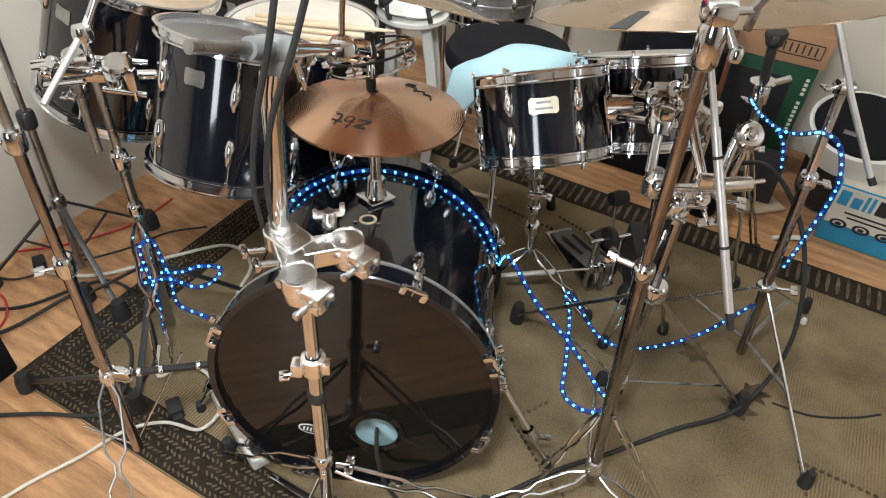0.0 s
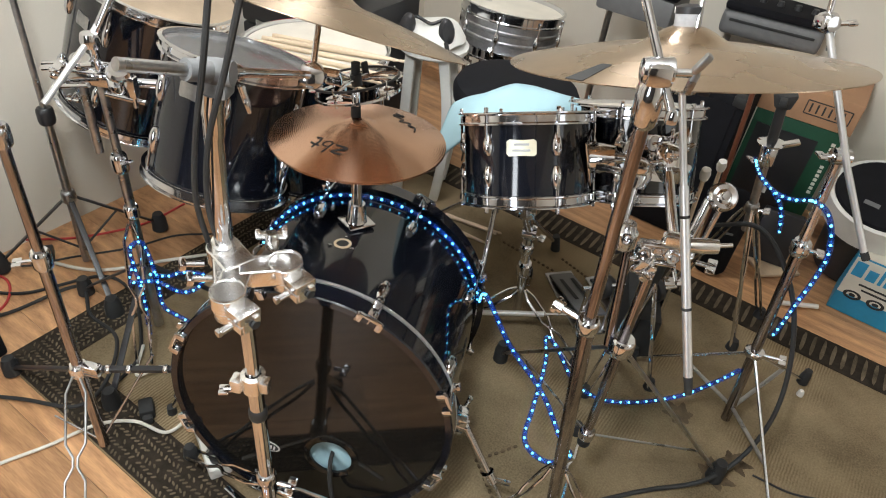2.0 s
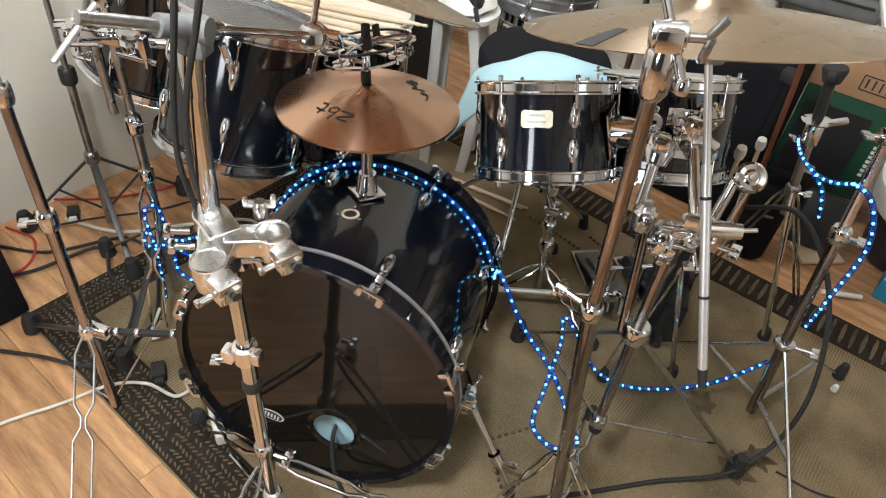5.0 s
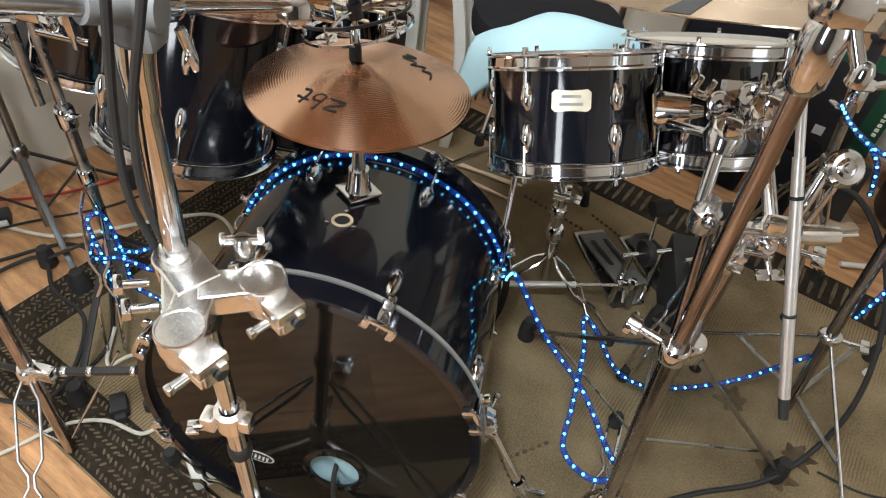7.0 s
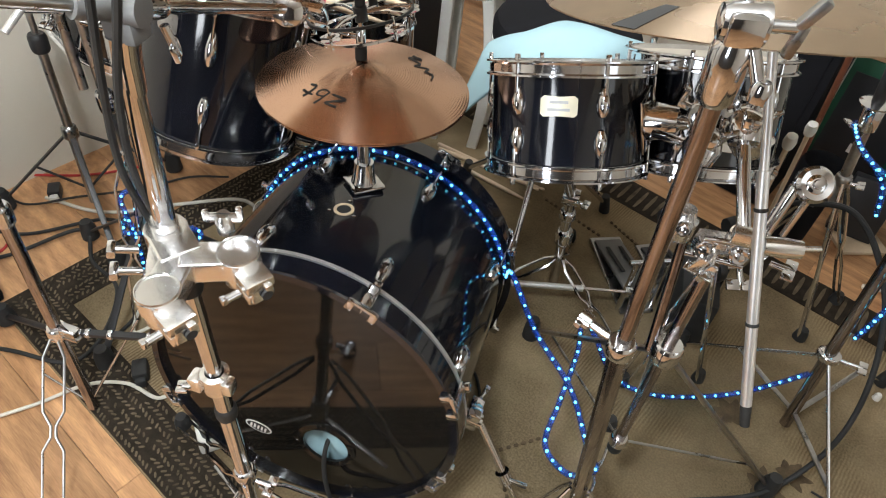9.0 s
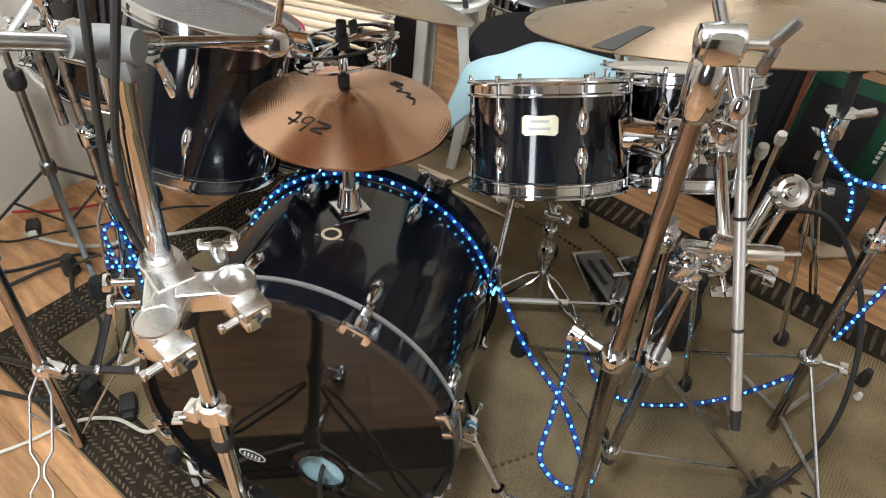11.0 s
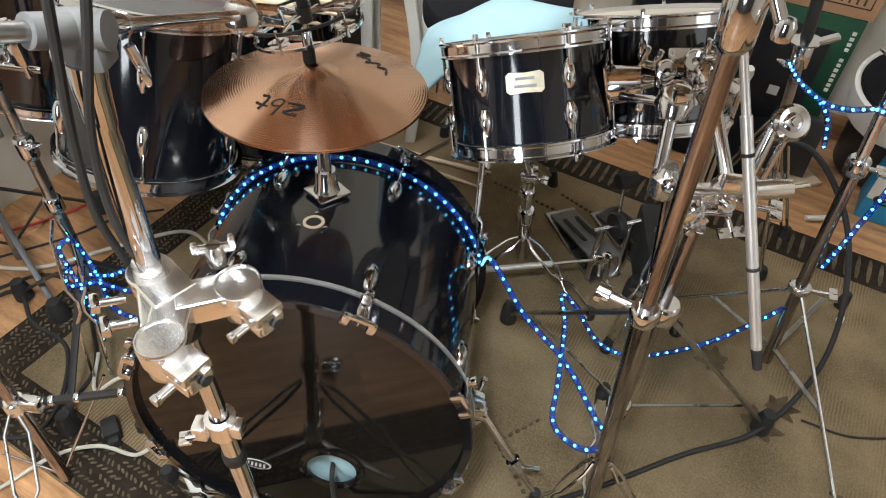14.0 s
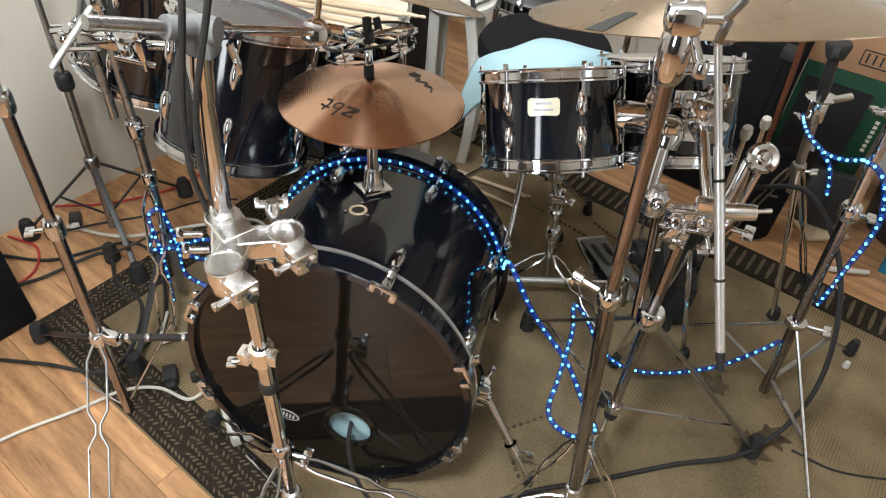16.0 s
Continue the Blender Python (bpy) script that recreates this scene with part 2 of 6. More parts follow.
def part(name, bm, material, parent, label="", m=None, world=False, smooth=40):
    """bm: bmesh or mesh data. world: its coordinates are the place's own."""
    me = bm if isinstance(bm, bpy.types.Mesh) else mesh_of(name, bm, material, smooth)
    ob = new(name, me)
    ob.parent = parent
    if world:
        base = parent.matrix_basis.copy()
        up = parent.parent
        while up:
            base = up.matrix_basis @ base
            up = up.parent
        ob.matrix_basis = base.inverted() @ (m or Matrix.Identity(4))
    elif m is not None:
        ob.matrix_basis = m
    if label:
        ob["label"] = label
    return ob


def solid(name, bm, material, label, category, group="", kind="", m=None, smooth=40):
    ob = new(name, mesh_of(name, bm, material, smooth))
    if m is not None:
        ob.matrix_basis = m
    return tagged(ob, label, category, group, kind)


# ---- room: walls stand square to the rug, turned 24 degrees ----
TURN_RUG = -24.0
ROOM = pose(0, 0, 0, 0, 0, TURN_RUG)
U0, U1, W0, W1, HIGH = -1.87, 2.7, -2.2, 3.05, 2.42


def slab(name, u0, u1, w0, w1, z0, z1, material, label, category):
    return solid(name, box(u1 - u0, w1 - w0, z1 - z0, 0, ((u0 + u1) / 2, (w0 + w1) / 2, (z0 + z1) / 2)), material, label, category, kind="structure", m=ROOM, smooth=0)


slab("floor", U0 - 0.1, U1 + 0.1, W0 - 0.1, W1 + 0.1, -0.12, -0.014, JOINT, "dark joints and base below oak laminate planks", "floor")
slab("wall_west", U0 - 0.1, U0, W0 - 0.1, W1 + 0.1, -0.014, HIGH, WALLP, "warm white painted plaster wall", "wall")
slab("wall_north", U0, U1, W1, W1 + 0.1, -0.014, HIGH, WALLP, "warm white painted plaster wall behind the drums", "wall")
slab("wall_east", U1, U1 + 0.1, W0 - 0.1, W1 + 0.1, -0.014, HIGH, WALLP, "warm white painted plaster wall", "wall")
# out of view; its dark colour is added only for what the shells reflect
slab("wall_south", U0, U1, W0 - 0.1, W0, -0.014, HIGH, REFLDARK, "unseen wall coloured dark to dim the drum reflections", "wall")
slab("ceiling", U0 - 0.1, U1 + 0.1, W0 - 0.1, W1 + 0.1, HIGH, HIGH + 0.1, CEILP, "plain white painted ceiling", "ceiling")

# rug: a thin slab with border bands laid on it
RU0, RU1, RW0, RW1 = -1.44, 1.35, 0.55, 2.26
rug = thing("rug", (0, 0, 0), "olive-tan ribbed area rug with dark brown patterned border", "rug", m=ROOM)
part("rug_field", box(RU1 - RU0, RW1 - RW0, 0.008, 0.003, ((RU0 + RU1) / 2, (RW0 + RW1) / 2, 0.000)), RUG, rug)
BW = 0.135


def band(u0, u1, w0, w1):
    part("border_band", box(u1 - u0, w1 - w0, 0.006, 0.001, ((u0 + u1) / 2, (w0 + w1) / 2, 0.0035)), RUGDARK, rug, "dark brown border band")


band(RU0 + 0.004, RU1 - 0.004, RW0 + 0.004, RW0 + BW)
band(RU0 + 0.004, RU0 + BW, RW0 + BW, RW1 - BW)
band(RU1 - BW, RU1 - 0.004, RW0 + BW, RW1 - BW)
band(RU0 + 0.004, RU1 - 0.004, RW1 - BW, RW1 - 0.004)


def dashes(centres, sx, sy, material, name, label):
    vs, fs = [], []
    for u, w, a in centres:
        c, s = math.cos(a), math.sin(a)
        k = len(vs)
        ring = [(-0.5, -0.25), (-0.25, -0.5), (0.25, -0.5), (0.5, -0.25), (0.5, 0.25), (0.25, 0.5), (-0.25, 0.5), (-0.5, 0.25)]
        for z in (0.0045, 0.0085):
            for p, q in ring:
                jx, jy = p * sx * random.uniform(0.85, 1.1), q * sy * random.uniform(0.85, 1.1)
                vs.append((u + c * jx - s * jy, w + s * jx + c * jy, z))
        fs.append(tuple(range(k + 8, k + 16)))
        fs += [(k + i, k + (i + 1) % 8, k + 8 + (i + 1) % 8, k + 8 + i) for i in range(8)]
    me = bpy.data.meshes.new(name)
    me.from_pydata(vs, [], fs)
    me.materials.append(material)
    ob = new(name, me)
    ob.parent = rug
    return tagged(ob, label, kind="stuff")


cs = []
for row in range(7):
    w = RW0 + 0.016 + row * 0.0175
    cs += [(u + (row % 2) * 0.007, w, 0.75 if row % 2 else -0.75) for u in np.arange(RU0 + 0.02, RU1 - 0.02, 0.0145)]
for row in range(7):
    u = RU0 + 0.016 + row * 0.0175
    cs += [(u, w + (row % 2) * 0.007, 0.85 if row % 2 else 2.3) for w in np.arange(RW0 + 0.14, RW1 - 0.14, 0.0145)]
cs = [(u + random.uniform(-0.002, 0.002), w + random.uniform(-0.002, 0.002), a + random.uniform(-0.35, 0.35)) for u, w, a in cs if random.random() > 0.14]
dashes(cs, 0.0135, 0.0050, RUGLIGHT, "border_fleck", "tan flecks woven into the border")
dashes([(u, RW1 - 0.07, 1.57) for u in np.arange(RU0 + 0.15, RU1, 0.032)], 0.10, 0.012, RUGLIGHT, "border_stripe", "tan cross stripes of the far border")
cs = []
for a, b in [((0.25, 1.12), (0.36, 0.93)), ((0.36, 0.93), (0.55, 0.83)), ((0.25, 1.12), (0.36, 1.2)), ((1.0, 1.09), (1.35, 0.93)), ((1.0, 1.09), (0.97, 0.85)), ((0.42, 2.02), (0.62, 1.86)), ((0.2, 2.05), (0.42, 1.93)), ((0.97, 0.85), (0.86, 0.75))]:
    a, b = ROOM.inverted() @ V(*a, 0), ROOM.inverted() @ V(*b, 0)
    n = int((b - a).length / 0.018)
    cs += [((a + (b - a) * k / n).x, (a + (b - a) * k / n).y, math.atan2(b.y - a.y, b.x - a.x)) for k in range(n)]
dashes(cs, 0.011, 0.008, RUGBROWN, "motif_dash", "dark dashes of the woven motif")


def leaf_motif(cx, cy, spin, size):
    bm = bmesh.new()
    c = ROOM.inverted() @ V(cx, cy, 0)
    lobes = [(0, 1.0), (50, 0.85), (-50, 0.85), (105, 0.62), (-105, 0.62), (180, 0.5)]
    for idx, (ang, ln) in enumerate(lobes):
        zz = 0.0046 + 0.0006 * idx
        a = radians(ang + spin)
        L = size * ln
        d, s = V(math.cos(a), math.sin(a), 0), V(-math.sin(a), math.cos(a), 0)
        side1, side2 = [], []
        for k in range(7):
            f = k / 6
            wd = size * 0.17 * math.sin(math.pi * (0.1 + 0.9 * f)) * (1 + 0.35 * (k % 2))
            side1.append(bm.verts.new(V(c.x, c.y, zz) + d * L * f + s * wd))
            side2.append(bm.verts.new(V(c.x, c.y, zz) + d * L * f - s * wd))
        for k in range(6):
            bm.faces.new((side1[k], side1[k + 1], side2[k + 1], side2[k]))
    part("leaf_motif", bm, RUGBROWN, rug, "dark brown woven leaf", smooth=0)


leaf_motif(0.87, 1.24, 60, 0.075)
leaf_motif(0.80, 1.42, 150, 0.065)
leaf_motif(0.93, 1.30, 20, 0.06)


# ---- drums ----
def lug_mesh(length=0.050, wide=0.0115):
    prof = [(0, -length / 2), (wide * 0.55, -length * 0.46), (wide * 0.95, -length * 0.25), (wide, 0), (wide * 0.8, length * 0.22), (wide * 0.5, length * 0.42), (0, length / 2)]
    bm = lathe(prof, 14)
    for v in bm.verts:
        v.co.x = v.co.x * 1.15 if v.co.x > 0 else v.co.x * 0.25
    return mesh_of("lug", bm, CHROME)


LUG = lug_mesh()
LUGLONG = lug_mesh(0.07, 0.012)
ROD = mesh_of("tension_rod", joined(tube([(0, 0, 0), (0, 0, 0.05)], 0.0028, 8), box(0.007, 0.007, 0.012, 0.001, (0, 0, 0.056))), CHROME)


def hoop_prof(r, z0, z1, t=0.003):
    return [(r, z0), (r + t + 0.006, z0), (r + t + 0.006, z0 + 0.003), (r + t, z0 + 0.006), (r + t, z1 - 0.007), (r + t + 0.007, z1 - 0.0035), (r + t + 0.007, z1 - 0.001), (r + t + 0.004, z1), (r, z1)]


def tom(name, centre, up, r, h, n, label, spin=0.0, top=COATED, bottom=COATED, group="toms", lug=LUG, badge=None):
    m = align(centre, up, spin)
    ob = thing(name, centre, label, "tom drum", group, m=m)
    e = h / 2
    part("shell", lathe([(r - 0.006, -e + 0.008), (r, -e + 0.008), (r, -e * 0.3), (r, e * 0.3), (r, e - 0.008), (r - 0.006, e - 0.008)], 72, True), LACQUER, ob)
    part("top_hoop", lathe(hoop_prof(r + 0.003, e - 0.014, e + 0.012), 72, True), CHROME, ob, "chrome rim")
    part("bottom_hoop", lathe([(a, -z) for a, z in hoop_prof(r + 0.003, e - 0.014, e + 0.012)], 72, True), CHROME, ob, "chrome rim")
    part("batter_head", lathe([(r + 0.002, e - 0.014), (r + 0.001, e + 0.001), (r - 0.006, e + 0.003), (0, e + 0.003)], 48), top, ob)
    part("resonant_head", lathe([(r + 0.002, -e + 0.014), (r + 0.001, -e - 0.001), (r - 0.006, -e - 0.003), (0, -e - 0.003)], 48), bottom, ob)
    for k in range(n):
        a = 2 * math.pi * (k + 0.5) / n
        for s in (1, -1):
            z = s * (e - (0.088 if lug is LUGLONG else 0.052))
            lm = Matrix.Rotation(a, 4, "Z") @ Matrix.Translation((r, 0, z)) @ (Matrix.Identity(4) if s > 0 else Matrix.Rotation(math.pi, 4, "X"))
            lo = part("lug", lug, CHROME, ob, m=lm)
            part("tension_rod", ROD, CHROME, lo, m=Matrix.Translation((0.008, 0, 0.012)))
    if badge:
        ang, z, wd, ht, material = badge
        bm = bmesh.new()
        cols = [-1, -0.82, -0.4, 0, 0.4, 0.82, 1]
        tall = [0.72, 1.0, 0.94, 0.9, 0.94, 1.0, 0.72]
        grid = []
        for c, tl in zip(cols, tall):
            aa = radians(ang) + c * wd / 2 / r
            grid.append([[bm.verts.new(((r + dr) * math.cos(aa), (r + dr) * math.sin(aa), z + q * ht / 2 * tl)) for q in (-1, 1)] for dr in (0.0002, 0.0022)])
        for a, b in zip(grid, grid[1:]):
            bm.faces.new((a[1][0], b[1][0], b[1][1], a[1][1]))
            bm.faces.new((a[0][0], a[1][0], b[1][0], b[0][0])[::-1])
            bm.faces.new((a[0][1], a[1][1], b[1][1], b[0][1]))
        bmesh.ops.recalc_face_normals(bm, faces=bm.faces)
        bo = part("badge", bm, material, ob, "metal badge plate")
        for q, wl in ((0.2, 0.5), (-0.15, 0.6)):
            aa = radians(ang)
            part("print_bar", box(0.001, wd * wl, ht * 0.13, 0, ((r + 0.0024), 0, z + q * ht)), STEEL, bo, m=Matrix.Rotation(aa, 4, "Z"), smooth=0)
    return ob


# bass drum: its axis runs along y, front raised
BD_C, BD_TILT = V(-0.132, 0.935, 0.310), 7.0
SN, CN = math.sin(radians(BD_TILT)), math.cos(radians(BD_TILT))
BD = Matrix(((1, 0, 0, BD_C.x), (0, SN, -CN, BD_C.y), (0, CN, SN, BD_C.z), (0, 0, 0, 1)))
RS, RH = 0.300, 0.318
bass = thing("bass_drum", BD_C, "large black lacquered bass drum with black front head on the rug", "bass drum", m=BD)
DEP = 0.47
bm = lathe([(RS - 0.008, -0.02), (RS, -0.02), (RS, -DEP * 0.33), (RS, -DEP * 0.66), (RS, -DEP), (RS - 0.008, -DEP)], 96, True)
part("shell", bm, LACQUER, bass, "gloss black shell")
part("front_hoop", lathe([(RH - 0.016, 0), (RH - 0.003, 0), (RH, -0.003), (RH, -0.045), (RH - 0.003, -0.048), (RH - 0.016, -0.048)], 96, True), LACQUER, bass)
part("hoop_inlay", lathe([(RH - 0.014, -0.049), (RH + 0.0005, -0.049), (RH + 0.0005, -0.057), (RH - 0.014, -0.057)], 96, True), ALU, bass, "bright metal head rim")
part("rear_hoop", lathe([(RH - 0.016, -DEP + 0.005), (RH, -DEP + 0.005), (RH, -DEP - 0.038), (RH - 0.016, -DEP - 0.038)], 96, True), LACQUER, bass)
# front head with its port hole low on one side
PX, PY, PR = 0.052, -0.136, 0.053


def head_disc(z, r):
    bm = bmesh.new()
    n = 72
    inner, outer = [], []
    for k in range(n):
        a = 2 * math.pi * k / n
        d = V(math.cos(a), math.sin(a), 0)
        p = V(PX, PY, 0)
        b = p.dot(d)
        t = -b + math.sqrt(b * b - p.length_squared + r * r)
        o = p + d * t
        inner.append(bm.verts.new((PX + PR * d.x, PY + PR * d.y, z)))
        outer.append(bm.verts.new((o.x, o.y, z)))
    for k in range(n):
        q = (k + 1) % n
        bm.faces.new((inner[k], inner[q], outer[q], outer[k]))
    bmesh.ops.recalc_face_normals(bm, faces=bm.faces)
    return bm


head = part("front_head", head_disc(-0.012, RH - 0.015), HEADBLACK, bass, "glossy black front head with a round port", smooth=0)
part("port_ring", moved(lathe([(PR - 0.004, -0.014), (PR - 0.004, -0.008), (PR + 0.004, -0.005), (PR + 0.011, -0.008), (PR + 0.012, -0.0115)], 48), Matrix.Translation((PX, PY, 0))), HEADBLACK, head, "black rubber port ring")
# white oval maker's mark drawn as plain shapes
mark = part("oval_mark", moved(lathe([(0, 0.0006), (0.024, 0.0006), (0.024, -0.0004)], 40), Matrix.Translation((-0.100, -0.149, -0.011)) @ Matrix.Rotation(radians(-12), 4, "Z") @ Matrix.Diagonal((1.25, 0.62, 1, 1))), WHITEINK, head, "white oval mark")
part("oval_core", moved(lathe([(0, 0.0012), (0.021, 0.0012), (0.021, 0.0004)], 40), Matrix.Translation((-0.100, -0.149, -0.011)) @ Matrix.Rotation(radians(-12), 4, "Z") @ Matrix.Diagonal((1.25, 0.58, 1, 1))), INK, head)
for q in (-0.014, -0.007, 0.0, 0.007, 0.014):
    part("mark_bar", box(0.0042, 0.012, 0.0008, 0, (0, 0, 0)), WHITEINK, head, m=Matrix.Translation((-0.100, -0.149, -0.0093)) @ Matrix.Rotation(radians(-12), 4, "Z") @ Matrix.Translation((q * 1.15, 0, 0)), smooth=0)
# folded cloth damper inside, behind the port
bm = bmesh.new()
bmesh.ops.create_grid(bm, x_segments=24, y_segments=24, size=0.092)
for v in bm.verts:
    v.co.z = 0.007 * math.sin(v.co.x * 60 + 2 * math.sin(v.co.y * 30)) + 0.006 * noise.noise(v.co * 22) + 0.010 - 1.1 * (v.co.x ** 2 + v.co.y ** 2)
cl = solid("damping_cloth", bm, CLOTH, "crumpled pale blue cloth inside the bass drum port", "cloth", m=BD @ Matrix.Translation((PX, PY - 0.015, -0.037)) @ Matrix.Rotation(radians(-6), 4, "X"))
sm = cl.modifiers.new("thick", "SOLIDIFY")
sm.thickness = 0.004
# lugs, claws and rods: eight round each end
CLAW = mesh_of("claw", joined(box(0.008, 0.022, 0.05, 0.003, (0.005, 0, -0.025)), box(0.020, 0.014, 0.010, 0.003, (-0.006, 0.022, 0.003)), box(0.020, 0.014, 0.010, 0.003, (-0.006, -0.022, 0.003)), box(0.008, 0.05, 0.008, 0.003, (0.004, 0, 0.004)), box(0.018, 0.016, 0.014, 0.003, (0.012, 0, -0.045))), CHROME)
BLUG = lug_mesh(0.066, 0.015)
BROD = mesh_of("claw_rod", joined(tube([(0, 0, 0), (0, 0, 0.085)], 0.0032, 8), box(0.026, 0.006, 0.014, 0.002, (0, 0, 0.088))), CHROME)
for k in range(8):
    a = radians(22.5 + 45 * k)
    R = Matrix.Rotation(a, 4, "Z")
    for end in (0, 1):
        flip = Matrix.Identity(4) if end == 0 else Matrix.Translation((0, 0, -DEP - 0.033)) @ Matrix.Rotation(math.pi, 4, "X")
        Rr = R if end == 0 else Matrix.Rotation(-a, 4, "Z")
        part("claw", CLAW, CHROME, bass, "chrome claw", m=flip @ Rr @ Matrix.Translation((RH, 0, 0)))
        lo = part("lug", BLUG, CHROME, bass, "chrome lug", m=flip @ Rr @ Matrix.Translation((RS, 0, -0.115)))
        part("claw_rod", BROD, CHROME, lo, m=Matrix.Translation((0.014, 0, 0.02)))


def on_shell(ang, z, dr=0.0):
    """Pose on the bass drum shell: angle from its top (clockwise from the front), distance behind the face, z outward."""
    a = radians(90 - ang)
    R = Matrix.Rotation(a, 4, "Z")
    return R @ Matrix.Translation((RS + dr, 0, -z)) @ Matrix.Rotation(radians(90), 4, "Y")


# spare tom mount hole: pale ring with three screws, and the square mount plate behind
hole = part("mount_hole", lathe([(0.014, -0.004), (0.014, 0.002), (0.0195, 0.002), (0.0195, -0.004)], 28, True), STICK, bass, "open round mount hole with a pale rim", m=on_shell(-1.5, 0.225))
# black disc on the uncut shell paints the shade inside the hole
part("hole_shade", lathe([(0, 0.0008), (0.0145, 0.0008)], 24), RUBBER, hole)
for q in (0, 120, 240):
    part("screw", lathe([(0.0045, -0.001), (0.0045, 0.002), (0, 0.003)], 10), CHROME, bass, m=on_shell(-1.5, 0.225) @ Matrix.Rotation(radians(q), 4, "Z") @ Matrix.Translation((0.029, 0, 0)))
plate = part("mount_plate", joined(box(0.066, 0.066, 0.008, 0.003, (0, 0, 0.006)), moved(lathe([(0.026, 0.008), (0.022, 0.02), (0.019, 0.055), (0, 0.055)], 24), Matrix.Identity(4))), CHROME, bass, "square chrome mount plate", m=on_shell(-1.0, 0.318) @ Matrix.Rotation(radians(45), 4, "Z"))
for sgn in (1, -1):
    spur = part("spur", joined(tube([(0, 0, 0.0), (0, 0, 0.05)], 0.016, 14), box(0.03, 0.05, 0.03, 0.005, (0, 0, 0.03))), CHROME, bass, "folding chrome spur", m=on_shell(sgn * 103, 0.14))
    foot_at = V(BD_C.x + sgn * 0.47, 1.0, 0.018) if sgn > 0 else V(BD_C.x - 0.43, 1.05, 0.018)
    start = BD @ (on_shell(sgn * 103, 0.14) @ V(0, 0, 0.045))
    mid = start.lerp(foot_at, 0.62)
    part("spur_leg", joined(tube([start, mid], 0.010, 12), tube([mid, foot_at], 0.006, 10), moved(lathe([(0.016, -0.016), (0.016, 0.012), (0.0, 0.014)], 14), align(mid, foot_at - start))), CHROME, spur, world=True)
    part("spur_wing", moved(box(0.045, 0.008, 0.016, 0.003), Matrix.Translation(mid + V(0.028, -0.005, 0))), CHROME, spur, world=True)
    part("spur_tip", tube([foot_at + V(0, 0, 0.012), foot_at - V(0, 0, 0.018)], [0.011, 0.013], 12), RUBBER, spur, "black rubber foot", world=True)
    wing = part("spur_bracket", joined(box(0.05, 0.03, 0.028, 0.005, (0.02, 0, 0.03)), tube([(0.04, 0, 0.03), (0.075, 0, 0.04)], 0.004, 8), box(0.012, 0.034, 0.012, 0.003, (0.078, 0, 0.04))), CHROME, spur)


# ---- rope light ----
def rope_light(pts, radius, every, label, steps=8, skip=0.0):
    line = curve(pts, steps)
    ob = thing("rope_light", line[0], label, "rope light", "rope lights")
    part("sleeve", tube(line, radius, 10), ROPE, ob, "translucent blue plastic sleeve", world=True)
    bead = LEDMESH
    gone, last = skip, line[0]
    for p in line[1:]:
        seg = (p - last).length
        while gone <= seg:
            q = last.lerp(p, gone / seg)
            part("led", bead, LED, ob, m=Matrix.Translation(q - line[0]))
            gone += every
        gone -= seg
        last = p
    return ob


bm = bmesh.new()
bmesh.ops.create_uvsphere(bm, u_segments=8, v_segments=6, radius=0.0032)
LEDMESH = mesh_of("led", bm, LED)
arc = [BD @ (on_shell(q, 0.437) @ V(0, 0, 0.010)) for q in range(-84, 81, 6)]
arc += [V(0.19, 1.30, 0.42), V(0.27, 1.235, 0.335), V(0.37, 1.186, 0.248), V(0.425, 1.06, 0.25), V(0.44, 0.995, 0.29), V(0.395, 0.985, 0.262), V(0.345, 1.05, 0.23), V(0.355, 1.15, 0.235), V(0.372, 1.30, 0.235), V(0.367, 1.388, 0.235), V(0.40, 1.385, 0.21), V(0.47, 1.345, 0.13), V(0.56, 1.36, 0.07), V(0.673, 1.401, 0.048), V(0.78, 1.43, 0.08), V(0.845, 1.43, 0.16), V(0.88, 1.416, 0.238)]
rope_light(arc, 0.0062, 0.0265, "blue rope light round the bass drum shell, trailing to stands", 6)
rope_light([V(0.916, 1.430, 0.372), V(0.914, 1.415, 0.44), V(0.908, 1.398, 0.512), V(0.908, 1.385, 0.60), V(0.898, 1.37, 0.68), V(0.872, 1.365, 0.75), V(0.848, 1.375, 0.785), V(0.838, 1.42, 0.775), V(0.848, 1.465, 0.75), V(0.838, 1.51, 0.718), V(0.820, 1.57, 0.692), V(0.803, 1.65, 0.682), V(0.806, 1.73, 0.672), V(0.822, 1.80, 0.654)], 0.0062, 0.0265, "blue rope light wound up a chrome stand")
rope_light([V(0.822, 1.585, 0.682), V(0.850, 1.590, 0.65), V(0.868, 1.595, 0.61), V(0.882, 1.60, 0.567)], 0.0062, 0.0265, "short hanging end of the blue rope light")
rope_light([V(-0.41, 1.27, 0.355), V(-0.449, 1.25, 0.27), V(-0.49, 1.25, 0.19), V(-0.546, 1.25, 0.122), V(-0.619, 1.25, 0.149), V(-0.671, 1.255, 0.175), V(-0.675, 1.26, 0.258), V(-0.69, 1.27, 0.33), V(-0.70, 1.265, 0.385), V(-0.725, 1.25, 0.37), V(-0.727, 1.25, 0.311), V(-0.722, 1.25, 0.251), V(-0.716, 1.24, 0.167), V(-0.712, 1.225, 0.08)], 0.0062, 0.0265, "blue rope light tangled round a tom stand")
rope_light([V(-0.70, 1.27, 0.27), V(-0.633, 1.25, 0.300), V(-0.586, 1.25, 0.326), V(-0.528, 1.25, 0.329), V(-0.559, 1.25, 0.275), V(-0.608, 1.25, 0.251), V(-0.67, 1.245, 0.275), V(-0.751, 1.25, 0.247), V(-0.74, 1.265, 0.30)], 0.0062, 0.0265, "loop of blue rope light beside the bass drum")

